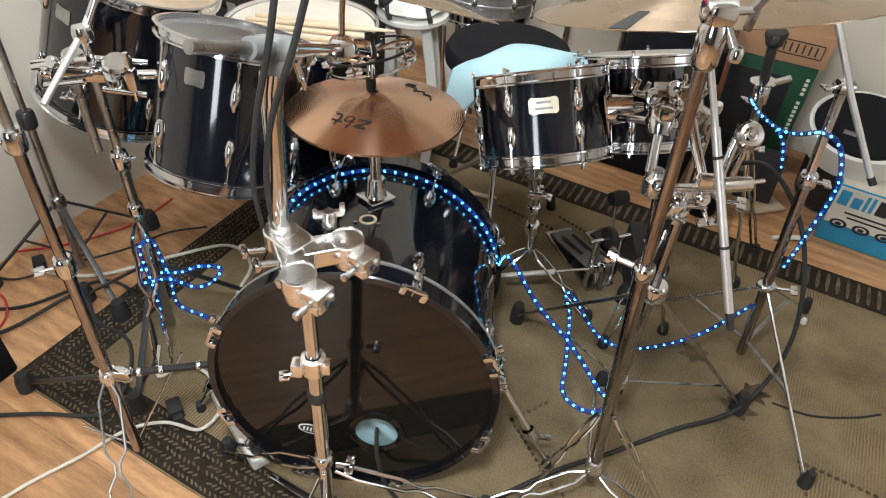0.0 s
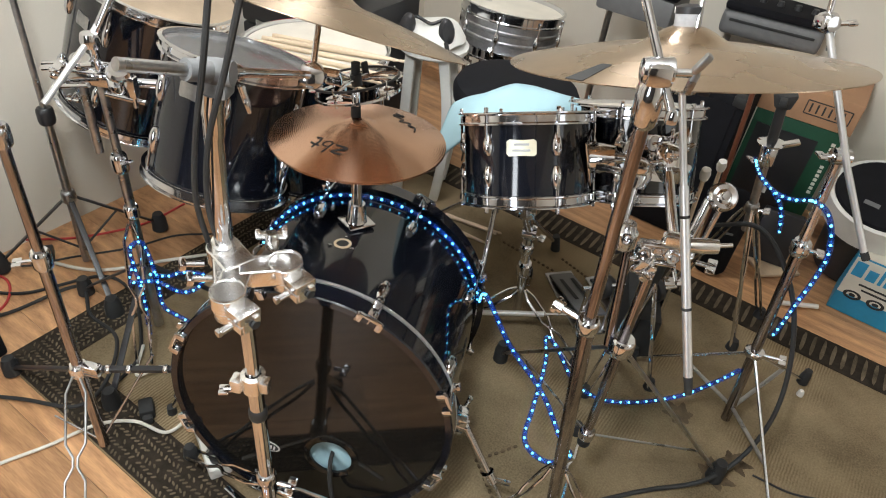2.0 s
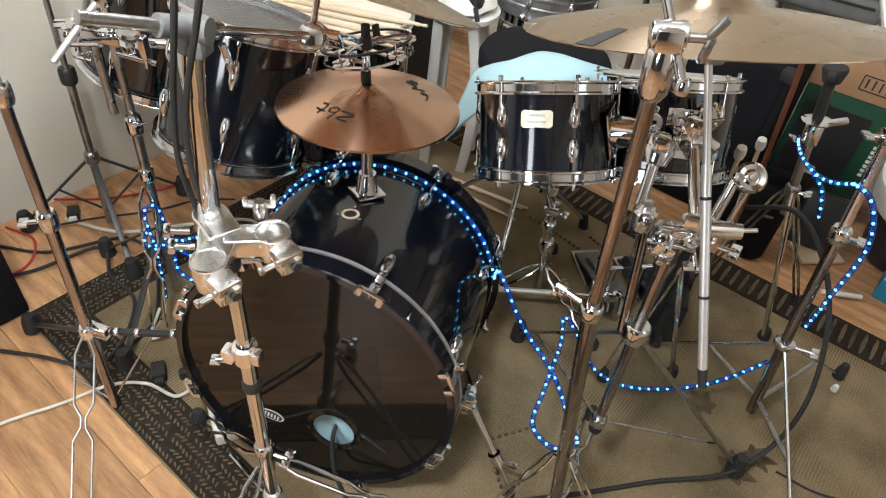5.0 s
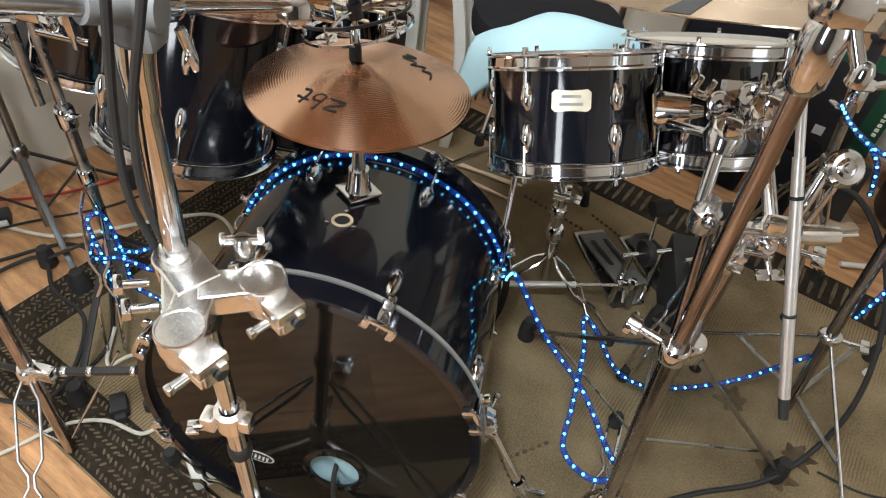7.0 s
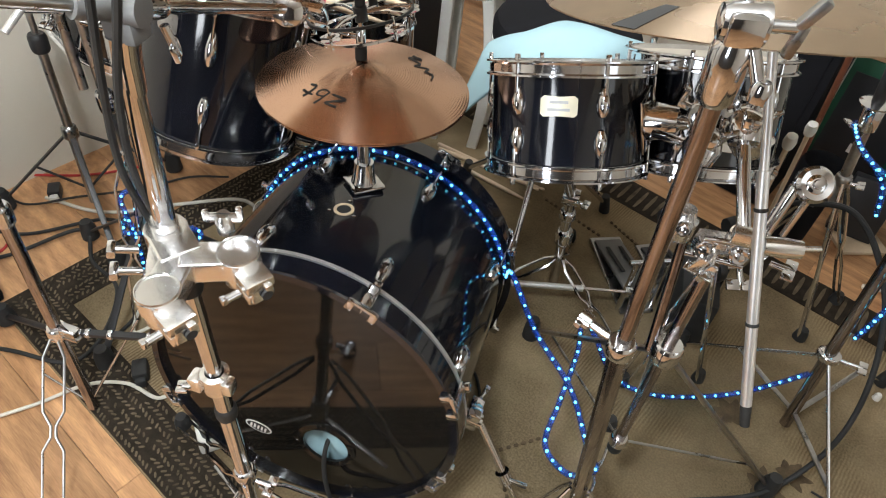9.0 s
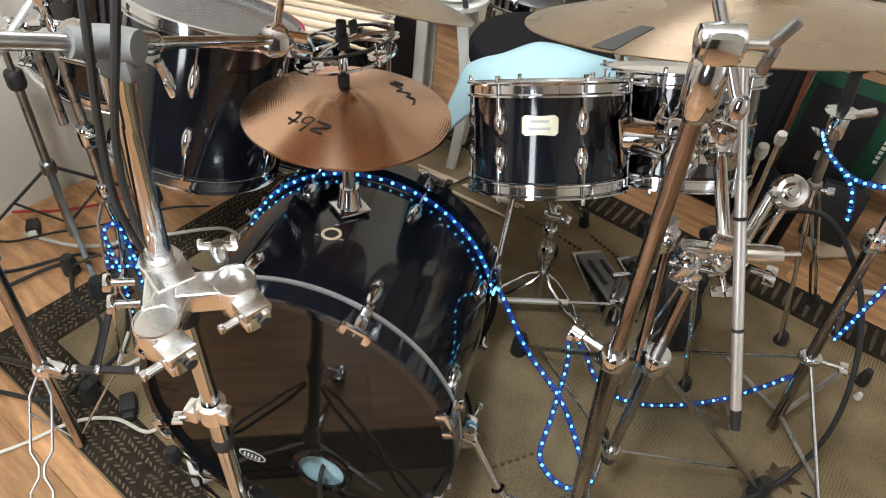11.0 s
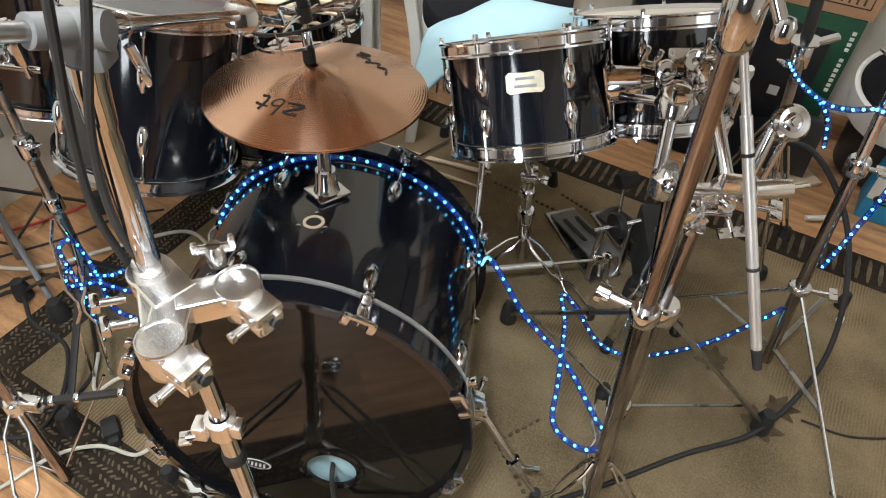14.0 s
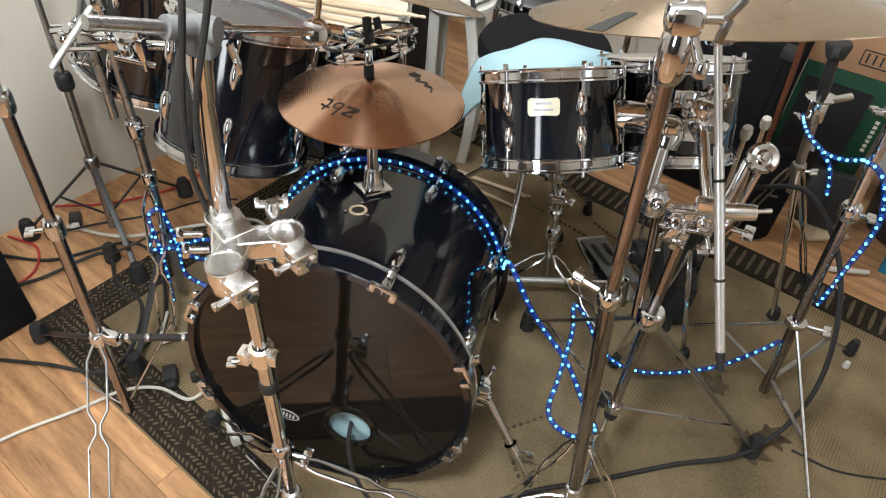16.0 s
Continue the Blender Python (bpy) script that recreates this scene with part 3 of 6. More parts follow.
# ---- toms ----
PL = (0, 0.027, 0.060, 0.034, IVORY)


def facing(centre, up, point):
    """Spin (degrees) that turns the local +x of align() towards a point."""
    p = align(centre, up).inverted() @ Vector(point)
    return math.degrees(math.atan2(p.y, p.x))


T1C, T1U = V(0.219, 1.393, 0.766), V(-0.225, 0.51, 1.0)
T1S = facing(T1C, T1U, (0.207, 1.2, 0.85))
tom("rack_tom", T1C, T1U, 0.137, 0.172, 6, "small black lacquered rack tom with chrome rims and ivory badge", T1S, badge=PL)
T2C, T2U = V(0.460, 1.557, 0.745), V(-0.15, 0.42, 1.0)
tom("rack_tom", T2C, T2U, 0.147, 0.19, 6, "black lacquered rack tom behind the smaller one", facing(T2C, T2U, (0.4, 1.2, 0.9)) + 20)
T3C, T3U = V(-0.501, 1.421, 0.700), V(0.164, 0.305, 1.0)
tom("power_tom", T3C, T3U, 0.166, 0.305, 6, "deep black tom with clear head and silver badge", facing(T3C, T3U, (-0.535, 1.2, 0.8)) + 0, CLEARHEAD, COATED, lug=LUGLONG, badge=(0, 0.085, 0.045, 0.036, STEEL))
T4C, T4U = V(-0.868, 1.690, 0.712), V(0.36, 0.10, 1.0)
tom("power_tom", T4C, T4U, 0.196, 0.36, 8, "large black tom with worn tan head beside the wall", facing(T4C, T4U, (-1.00, 1.3, 0.9)), TANHEAD, COATED, lug=LUGLONG, badge=(0, 0.085, 0.045, 0.036, STEEL))
tom("floor_tom", V(-0.445, 1.87, 0.51), V(0, 0.03, 1), 0.205, 0.40, 8, "black floor tom with pale head and drumsticks on top", 10, COATED, COATED, lug=LUGLONG)


def drumstick(p, yaw, label="bare hickory drumstick lying on a drumhead"):
    prof = [(0, 0), (0.0065, 0.002), (0.0072, 0.01), (0.0072, 0.30), (0.0045, 0.375), (0.0032, 0.388), (0.0048, 0.396), (0.0035, 0.404), (0, 0.406)]
    return solid("drumstick", lathe(prof, 12), STICK, label, "drumstick", "drumsticks", m=pose(*p, 90, 0, yaw))


for k, (dx, dy, yaw) in enumerate([(-0.20, -0.05, 83), (-0.19, -0.02, 86), (-0.21, 0.02, 88), (-0.20, 0.05, 91), (-0.18, 0.08, 87), (-0.22, -0.08, 80)]):
    drumstick((-0.40 + dx, 1.80 + dy, 0.7225), yaw)
for x, y, yaw in ((-0.225, 2.195, 74), (-0.215, 2.170, 79), (-0.235, 2.145, 71)):
    drumstick((x, y, 0.0115), yaw, "bare hickory drumstick lying on the floor")


# ---- cymbals ----
def cymbal(name, centre, up, r, bell_r, bell_h, bow, material, label, category="cymbal", spin=0.0):
    m = align(centre, up, spin)
    ob = thing(name, centre, label, category, "cymbals", m=m)
    prof = [(0.006, bow + bell_h)]
    for k in range(1, 7):
        f = k / 6
        prof.append((0.006 + (bell_r - 0.006) * f, bow + bell_h * (0.5 + 0.5 * math.cos(math.pi * f ** 1.25))))
    for k in range(1, 15):
        f = k / 14
        prof.append((bell_r + (r - bell_r) * f, bow * (1 - f ** 1.35)))
    under = [(a, z - 0.0016) for a, z in reversed(prof)]
    part("bronze_plate", lathe(prof + under, 128, True), material, ob, smooth=60)
    return ob


HHC, HHU = V(-0.139, 1.300, 0.790), V(0.0, 0.075, 1.0)
hh = cymbal("hihat_cymbal", HHC, HHU, 0.188, 0.042, 0.010, 0.034, BRONZE, "reddish bronze closed hi-hat top cymbal", "hi-hat")
hh2 = cymbal("hihat_cymbal", HHC - V(0, 0, 0.005), -HHU, 0.188, 0.042, 0.010, 0.034, BRONZE, "reddish bronze hi-hat bottom cymbal under its pair", "hi-hat")
sp = facing(HHC, HHU, (-0.175, 1.2, 0.8))
# series mark, drawn as plain flat strokes
strokes = [[(-0.040, 0.010), (-0.018, 0.012), (-0.030, 0.0), (-0.041, -0.012), (-0.014, -0.010)], [(-0.004, 0.024), (-0.006, 0.006), (-0.007, -0.011)], [(-0.007, 0.002), (0.006, 0.005), (0.010, -0.004), (0.003, -0.012), (-0.006, -0.011)], [(0.024, 0.020), (0.021, 0.0), (0.024, -0.011), (0.034, -0.010)], [(0.013, 0.009), (0.024, 0.010), (0.035, 0.008)]]
part("printed_mark", joined(*[moved(tube(curve([(x, y, 0) for x, y in q], 4), 0.0026, 6), Matrix.Diagonal((1, 1, 0.3, 1))) for q in strokes]), INK, hh, m=Matrix.Rotation(radians(sp), 4, "Z") @ Matrix.Translation((0.105, 0, 0.0226)) @ Matrix.Rotation(radians(13), 4, "Y") @ Matrix.Rotation(radians(-90), 4, "Z"))
# maker's script, drawn as a plain curved flourish
part("script_mark", tube(curve([(-0.045, 0, 0), (-0.03, 0.012, 0), (-0.035, -0.012, 0), (-0.01, 0.0, 0), (0.0, -0.016, 0), (0.008, 0.008, 0), (0.02, -0.004, 0), (0.03, 0.006, 0), (0.046, -0.002, 0)], 5), 0.0018, 6), INK, hh, m=Matrix.Rotation(radians(sp + 152), 4, "Z") @ Matrix.Translation((0.112, 0, 0.0214)) @ Matrix.Rotation(radians(13), 4, "Y") @ Matrix.Rotation(radians(-90), 4, "Z"))
xh = thing("hihat_holder", V(-0.133, 1.29, 0.58), "chrome hi-hat holder rising from the bass drum mount", "hi-hat holder")
part("lower_tube", tube([(-0.134, 1.287, 0.575), (-0.139, 1.294, 0.64), (-0.145, 1.305, 0.77)], [0.016, 0.0125, 0.0125], 18), CHROME, xh, world=True)
part("rod", tube([(-0.146, 1.308, 0.76), (-0.154, 1.322, 0.935)], 0.0045, 10), CHROME, xh, world=True)
part("clutch", joined(moved(lathe([(0.0105, 0), (0.0105, 0.022), (0.008, 0.024), (0, 0.024)], 18), align((-0.1505, 1.316, 0.832), (-0.04, 0.05, 1)))), RUBBER, xh, "red-brown felt and black clutch washer", world=True)
cw = part("clutch_body", joined(moved(lathe([(0.0085, 0), (0.0085, 0.03), (0.006, 0.034), (0, 0.034)], 18), align((-0.151, 1.317, 0.857), (-0.04, 0.05, 1))), tube([(-0.153, 1.318, 0.872), (-0.185, 1.312, 0.874)], 0.004, 8)), CHROME, xh, world=True)
part("wing_nut", moved(joined(box(0.022, 0.005, 0.018, 0.002, (-0.010, 0, 0)), box(0.022, 0.005, 0.018, 0.002, (0.010, 0, 0.004))), Matrix.Translation((-0.185, 1.312, 0.874)) @ Matrix.Rotation(1.2, 4, "Z")), CHROME, cw, world=True)
part("rod_cap", moved(lathe([(0.009, 0), (0.009, 0.03), (0, 0.032)], 14), align((-0.154, 1.322, 0.918), (-0.04, 0.05, 1))), RUBBER, xh, world=True)


def tambourine(c, up, r):
    """Two wire hoops joined by pins, each pin with a pair of jingles, and spokes to the rod."""
    ob = thing("hihat_tambourine", c, "open wire jingle ring clamped on the hi-hat rod", "tambourine", m=align(c, up))
    for z in (0.0, -0.026):
        part("hoop", lathe([(r - 0.0022, z - 0.0022), (r + 0.0022, z - 0.0022), (r + 0.0022, z + 0.0022), (r - 0.0022, z + 0.0022)], 56, True), BLACKP if z == 0 else CHROME, ob)
    jingle = mesh_of("jingle", lathe([(0, 0.003), (0.008, 0.003), (0.010, 0.0006), (0.016, 0.0), (0.016, -0.0008), (0.010, -0.0002), (0, 0.002)], 24), CHROME)
    for k in range(5):
        a = 2 * math.pi * (k + 0.2) / 5
        d = V(math.cos(a), math.sin(a), 0)
        pin = part("pin", tube([d * r + V(0, 0, -0.032), d * r + V(0, 0, 0.006)], 0.0026, 8), CHROME, ob)
        part("jingle", jingle, CHROME, pin, m=Matrix.Translation(d * r + V(0, 0, -0.010)))
        part("jingle", jingle, CHROME, pin, m=Matrix.Translation(d * r + V(0, 0, -0.017)) @ Matrix.Rotation(math.pi, 4, "X"))
    for a in (20, 140, 260):
        d = V(math.cos(radians(a)), math.sin(radians(a)), 0)
        part("spoke", tube([d * 0.008, d * r * 0.6 + V(0, 0, 0.004), d * r], 0.0032, 8), CHROME, ob)
    hub = part("hub", lathe([(0.0048, -0.014), (0.011, -0.014), (0.012, 0.010), (0.0048, 0.012)], 20, True), BLACKP, ob, "black clamp hub")
    part("clamp_wing", box(0.018, 0.006, 0.034, 0.004, (-0.035, -0.006, 0.008)), BLACKP, hub)
    part("clamp_screw", tube([(-0.010, -0.004, 0), (-0.038, -0.006, 0)], 0.0035, 8), CHROME, hub)
    return ob


tambourine(V(-0.152, 1.319, 0.915), (-0.24, 0.12, 1), 0.088)


def bow_patch(name, parent, sx, sy, rad, spin, r, bell_r, bow, material, label):
    """A thin patch that follows the cymbal's bow."""
    bm = bmesh.new()
    grid = []
    for i in range(7):
        row = []
        for j in range(7):
            x, y = rad + sx * (i / 6 - 0.5), sy * (j / 6 - 0.5) * (0.75 + 0.5 * i / 6)
            q = math.hypot(x, y)
            row.append(bm.verts.new((x, y, bow * (1 - ((q - bell_r) / (r - bell_r)) ** 1.35) + 0.0006)))
        grid.append(row)
    for i in range(6):
        for j in range(6):
            bm.faces.new((grid[i][j], grid[i + 1][j], grid[i + 1][j + 1], grid[i][j + 1]))
    return part(name, bm, material, parent, label, m=Matrix.Rotation(radians(spin), 4, "Z"))


LCC, LCU = V(-0.173, 1.173, 1.095), V(0.155, 0.40, 1.0)
lc = cymbal("ride_cymbal", LCC, LCU, 0.270, 0.075, 0.022, 0.028, BRASS, "large pale bronze ride cymbal on a boom arm")
bow_patch("black_patch", lc, 0.045, 0.055, 0.225, facing(LCC, LCU, (-0.30, 1.0, 1.1)), 0.270, 0.075, 0.028, INK, "black patch")
RCC, RCU = V(0.446, 1.253, 1.087), V(-0.156, 0.275, 1.0)
rc = cymbal("crash_cymbal", RCC, RCU, 0.293, 0.085, 0.030, 0.032, BRASS, "large golden bronze crash cymbal with grey felt on top")
bow_patch("black_patch", rc, 0.078, 0.026, 0.250, facing(RCC, RCU, (0.285, 1.062, 1.12)), 0.293, 0.085, 0.032, INK, "black patch")
felt = part("felt_washer", lathe([(0, 0.058), (0.021, 0.058), (0.022, 0.061), (0.022, 0.084), (0.020, 0.087), (0, 0.087)], 24), FELT, rc, "grey felt sleeve")
part("felt_band", lathe([(0.0225, 0.080), (0.0225, 0.091), (0.012, 0.095), (0, 0.095)], 24), BLACKP, felt, "dark striped top band")
for k in range(5):
    part("band_stripe", box(0.001, 0.005, 0.010, 0, (0.0228, 0, 0.0855)), CABLER if k % 2 else WHITEP, felt, m=Matrix.Rotation(radians(200 + 28 * k), 4, "Z"), smooth=0)


# ---- stand hardware ----
def wing(parent, p, axis, size=0.03):
    h = Vector(axis).normalized()
    m = align(p, h)
    return part("wing_nut", moved(joined(tube([(0, 0, -0.02), (0, 0, 0.008)], 0.005, 10), box(size, 0.006, 0.018, 0.0025, (size * 0.55, 0, 0.008)), box(size, 0.006, 0.018, 0.0025, (-size * 0.55, 0, 0.008))), m), CHROME, parent, world=True)


def collar(parent, p, axis, r, h=0.035, name="collar", material=None):
    m = align(p, axis)
    return part(name, moved(lathe([(0, -h / 2), (r * 0.85, -h / 2), (r, -h * 0.4), (r * 1.06, -h * 0.25), (r * 1.06, h * 0.25), (r, h * 0.4), (r * 0.85, h / 2), (0, h / 2)], 24), m), material or CHROME, parent, world=True)


def wire_leg(parent, a, b, gap=0.02, r=0.0042, name="leg", material=None):
    """A tripod leg of two bent wires that pinch together half way."""
    a, b = Vector(a), Vector(b)
    d = b - a
    side = d.cross(V(0, 0, 1))
    side = side.normalized() if side.length > 1e-4 else V(1, 0, 0)
    out = []
    for s in (1, -1):
        out.append(tube([a + side * s * 0.004, a + d * 0.12 + side * s * gap, a + d * 0.42 + side * s * gap, a + d * 0.5 + side * s * 0.005, a + d * 0.56 + side * s * 0.005, a + d * 0.64 + side * s * gap, b + side * s * gap], r, 8))
    return part(name, joined(*out), material or CHROME, parent, world=True)


def strap_leg(parent, a, b, wide=0.016, thick=0.005, material=None):
    a, b = Vector(a), Vector(b)
    d = b - a
    m = align((a + b) / 2, d)
    return part("leg", moved(box(wide, thick, d.length, 0.0015), m), material or STEEL, parent, world=True)


def foot(parent, p, d=(0, 0, 0.03), r=0.015):
    p = Vector(p)
    return part("rubber_foot", tube([p - V(0, 0, p.z - 0.006), p + Vector(d) * 0.4, p + Vector(d)], [r * 1.2, r * 1.1, r * 0.75], 14), RUBBER, parent, "black rubber foot", world=True)


def pole(parent, pts, r, name="tube", material=None, n=18):
    return part(name, tube(pts, r, n), material or CHROME, parent, world=True)


# front stand with multi-clamp
A = V(-0.16, 0.776, 0)
sa = thing("cymbal_boom_stand", A, "heavy chrome boom stand with cast multi-clamp before the bass drum", "cymbal stand")
pole(sa, [A + V(0, 0, 0.07), A + V(0, 0, 0.592)], 0.0138, "lower_tube")
pole(sa, [A + V(0, 0, 0.58), A + V(0, 0, 0.83)], 0.0120, "middle_tube")
ml = part("memory_lock", moved(joined(lathe([(0.0138, -0.020), (0.021, -0.018), (0.021, 0.018), (0.0138, 0.021)], 24, True), box(0.020, 0.026, 0.030, 0.005, (-0.026, -0.008, -0.004)), box(0.016, 0.022, 0.026, 0.005, (0.024, -0.006, 0.004))), Matrix.Translation(A + V(0, 0, 0.598))), CAST, sa, "cast memory lock clamp", world=True)
wing(ml, A + V(-0.040, -0.016, 0.580), (-1, -0.3, 0), 0.010)
collar(sa, A + V(0, 0, 0.510), (0, 0, 1), 0.0160, 0.03, "label_band", RUBBER)
collar(sa, A + V(0, 0, 0.300), (0, 0, 1), 0.0185, 0.03)
wing(sa, A + V(0.045, -0.005, 0.295), (1, 0, 0), 0.02)
collar(sa, A + V(0, 0, 0.10), (0, 0, 1), 0.021, 0.05, "hub", CAST)
for ang, ln in ((15, 0.36), (150, 0.34), (262, 0.30)):
    d = V(math.cos(radians(ang)), math.sin(radians(ang)), 0)
    top = A + d * 0.02 + V(0, 0, 0.255)
    end = A + d * ln + V(0, 0, 0.012)
    wire_leg(sa, top, end, 0.014)
    foot(sa, end, (0, 0, 0.03), 0.016)
    strap_leg(sa, A + d * 0.02 + V(0, 0, 0.075), A.lerp(end, 0.55) + V(0, 0, 0.03), 0.012, 0.004, CHROME)
CB, CA, UP0 = V(-0.150, 0.719, 0.866), V(-0.099, 0.804, 0.864), V(-0.199, 0.809, 0.845)
mc = thing("multi_clamp", A + V(0, 0, 0.82), "shiny cast metal multi-clamp joining stand tubes", "clamp")


def bar(a, b, wide, high, bev):
    d = b - a
    return moved(box(d.length, wide, high, bev, seg=3), Matrix.Translation((a + b) / 2) @ Matrix.Rotation(math.atan2(d.y, d.x), 4, "Z"))


PT = A + V(0.0, 0.0, 0.848)
def drum_cap(c, r, z0, z1):
    return moved(lathe([(0, z0), (r - 0.004, z0), (r, z0 + 0.004), (r, z1 - 0.002), (r - 0.002, z1), (0, z1)], 36), Matrix.Translation((c.x, c.y, 0)))


part("hub_block", drum_cap(PT, 0.024, 0.826, 0.861), CAST, mc, world=True)
part("post_socket", joined(drum_cap(UP0, 0.026, 0.832, 0.864), moved(lathe([(0.010, 0), (0.016, 0.002), (0.017, 0.012), (0, 0.014)], 20), Matrix.Translation(UP0 + V(0, 0, 0.018)))), CAST, mc, world=True)
part("arm", bar(UP0 + V(0, 0, 0.002), PT + V(0.004, 0, 0), 0.050, 0.032, 0.0035), CAST, mc, world=True)
part("arm", bar(PT, CA + V(0, 0, -0.018), 0.040, 0.031, 0.0035), CAST, mc, world=True)
part("arm", bar(PT, CB + V(0, 0, -0.020), 0.042, 0.029, 0.0035), CAST, mc, world=True)
part("arm", bar(UP0 + V(0.005, -0.01, 0.001), CB + V(-0.008, 0.012, -0.019), 0.034, 0.028, 0.0035), CAST, mc, world=True)
part("sleeve", moved(lathe([(0, -0.03), (0.0165, -0.03), (0.0175, -0.026), (0.0175, 0.0), (0, 0.0)], 24), Matrix.Translation(A + V(0, 0, 0.828))), RUBBER, mc, "black sleeve", world=True)
for c, yaw in ((CA, -32), (CB, -28)):
    cap = part("cap", joined(drum_cap(c, 0.0255, c.z - 0.030, c.z - 0.001), moved(lathe([(0.0225, -0.001), (0.0232, 0.0015), (0.0245, 0.0015), (0.0252, -0.001)], 36), Matrix.Translation(c))), CAST, mc, "round flat cap", world=True)
    R = Matrix.Translation(c) @ Matrix.Rotation(radians(yaw), 4, "Z")
    jaw = part("jaw", moved(joined(box(0.046, 0.036, 0.015, 0.0025, (0.026, 0, -0.020)), box(0.044, 0.034, 0.014, 0.0025, (0.024, 0, -0.040)), box(0.010, 0.018, 0.030, 0.002, (0.044, -0.004, -0.030)), box(0.008, 0.010, 0.012, 0.002, (0.050, 0.008, -0.026)), lathe([(0, -0.050), (0.020, -0.050), (0.023, -0.046), (0.023, -0.030), (0, -0.030)], 28)), R), CAST, mc, "split clamp jaw", world=True)
    part("bolt", moved(joined(tube([(0, 0, 0), (0, 0, 0.018)], 0.0055, 12), box(0.010, 0.010, 0.008, 0.002, (0, 0, 0.02))), R @ Matrix.Translation((0.030, -0.020, -0.034)) @ Matrix.Rotation(radians(90), 4, "X")), CHROME, jaw, world=True)
    part("bolt", moved(joined(tube([(0, 0, 0), (0, 0, 0.004)], 0.007, 12)), R @ Matrix.Translation((0.050, 0.004, -0.034)) @ Matrix.Rotation(radians(90), 4, "Y")), RUBBER, jaw, world=True)
part("wing_bolt", moved(joined(lathe([(0, -0.012), (0.011, -0.012), (0.011, 0.012), (0.008, 0.016), (0, 0.016)], 20), box(0.044, 0.008, 0.012, 0.003, (0, 0, 0.010)), box(0.008, 0.008, 0.020, 0.003, (0.020, 0, 0.017)), box(0.008, 0.008, 0.016, 0.003, (-0.020, 0, 0.013))), Matrix.Translation(V(-0.131, 0.832, 0.872)) @ Matrix.Rotation(0.35, 4, "Z")), CAST, mc, world=True)
for p in (V(-0.215, 0.775, 0.85), V(-0.185, 0.742, 0.858)):
    part("side_bolt", moved(joined(tube([(0, 0, 0), (0, 0, 0.03)], 0.005, 10), box(0.022, 0.012, 0.010, 0.003, (0, 0, 0.03))), align(p, (-0.8, -0.5, 0.2))), CHROME, mc, world=True)
UT = V(-0.192, 0.816, 1.10)
ub = thing("cymbal_boom", UP0, "chrome boom tube and arm rising from the multi-clamp", "boom arm")
pole(ub, [UP0 + V(0, 0, -0.03), UT], 0.0130, "upright_tube")
part("cone_top", tube([UT + V(0, 0, -0.05), UT + V(0.002, 0, -0.01), UT + V(0.006, 0.0, 0.015)], [0.0130, 0.0155, 0.0165], 20), CHROME, ub, world=True)
BE, BC, BT = V(-0.236, 0.708, 1.188), V(-0.180, 0.818, 1.142), V(-0.160, 1.095, 1.020)
pole(ub, [BE, BC.lerp(BE, 0.3)], 0.0080, "counter_tube", STEEL)
pole(ub, [BC.lerp(BE, 0.34), BC.lerp(BE, 0.05)], 0.0140, "grip_sleeve", GREYP)
part("swivel", joined(moved(lathe([(0.0, -0.022), (0.016, -0.022), (0.018, 0.0), (0.016, 0.022), (0, 0.022)], 24), align(BC, (1, 0.1, 0))), moved(box(0.034, 0.03, 0.024, 0.006), Matrix.Translation(BC - V(0, 0, 0.02)))), GREYP, ub, "grey moulded swivel", world=True)
pole(ub, [BC, BT], 0.0068, "boom_rod", CHROME)
collar(ub, BC.lerp(BT, 0.12), BT - BC, 0.0115, 0.04, "rod_lock", CHROME)
wing(ub, BC.lerp(BT, 0.13) + V(0.015, 0, -0.035), (0.2, 0.1, -1), 0.012)
part("tilter", moved(joined(lathe([(0, -0.018), (0.021, -0.016), (0.023, 0), (0.021, 0.016), (0.012, 0.02), (0, 0.02)], 28)), align(BT, (0.25, -1, 0.35))), CHROME, ub, "round chrome cymbal tilter", world=True)
pole(ub, [BT, BT.lerp(LCC, 0.5), LCC + V(0.003, 0.015, 0.05)], 0.0055, "cymbal_rod", CHROME)
part("tilter_wing", moved(box(0.03, 0.012, 0.035, 0.004), Matrix.Translation(BT + V(0.034, 0.006, 0.0)) @ Matrix.Rotation(0.5, 4, "X")), CHROME, ub, world=True)

# boom stand beside the small toms
GB, GM, TL = V(0.445, 0.957, 0.0), V(0.367, 0.888, 0.785), V(0.351, 0.900, 1.207)
gd, ge = GM - GB, TL - GM
sg = thing("cymbal_boom_stand", GB, "tall leaning chrome boom stand with wing-nut tilter", "cymbal stand")
pole(sg, [GB + gd * 0.05, GM], 0.0135, "lower_tube", DIMCHROME)
pole(sg, [GM - gd * 0.02, GM + ge * 0.90], 0.0098, "upper_tube", DIMCHROME)
cg = collar(sg, GM, gd, 0.0175, 0.030)
part("height_bolt", moved(joined(lathe([(0, 0), (0.006, 0), (0.006, 0.03), (0.012, 0.032), (0.012, 0.048), (0, 0.05)], 14), box(0.036, 0.012, 0.010, 0.004, (0, 0, 0.044))), align(GM + V(-0.012, 0.01, 0), (-1, 0.4, 0.1))), CHROME, cg, world=True)
part("tilter_base", moved(lathe([(0, -0.03), (0.0125, -0.03), (0.0175, -0.022), (0.0185, 0.022), (0.016, 0.03), (0, 0.03)], 28), align(GM + ge * 0.895, ge)), CHROME, sg, world=True)
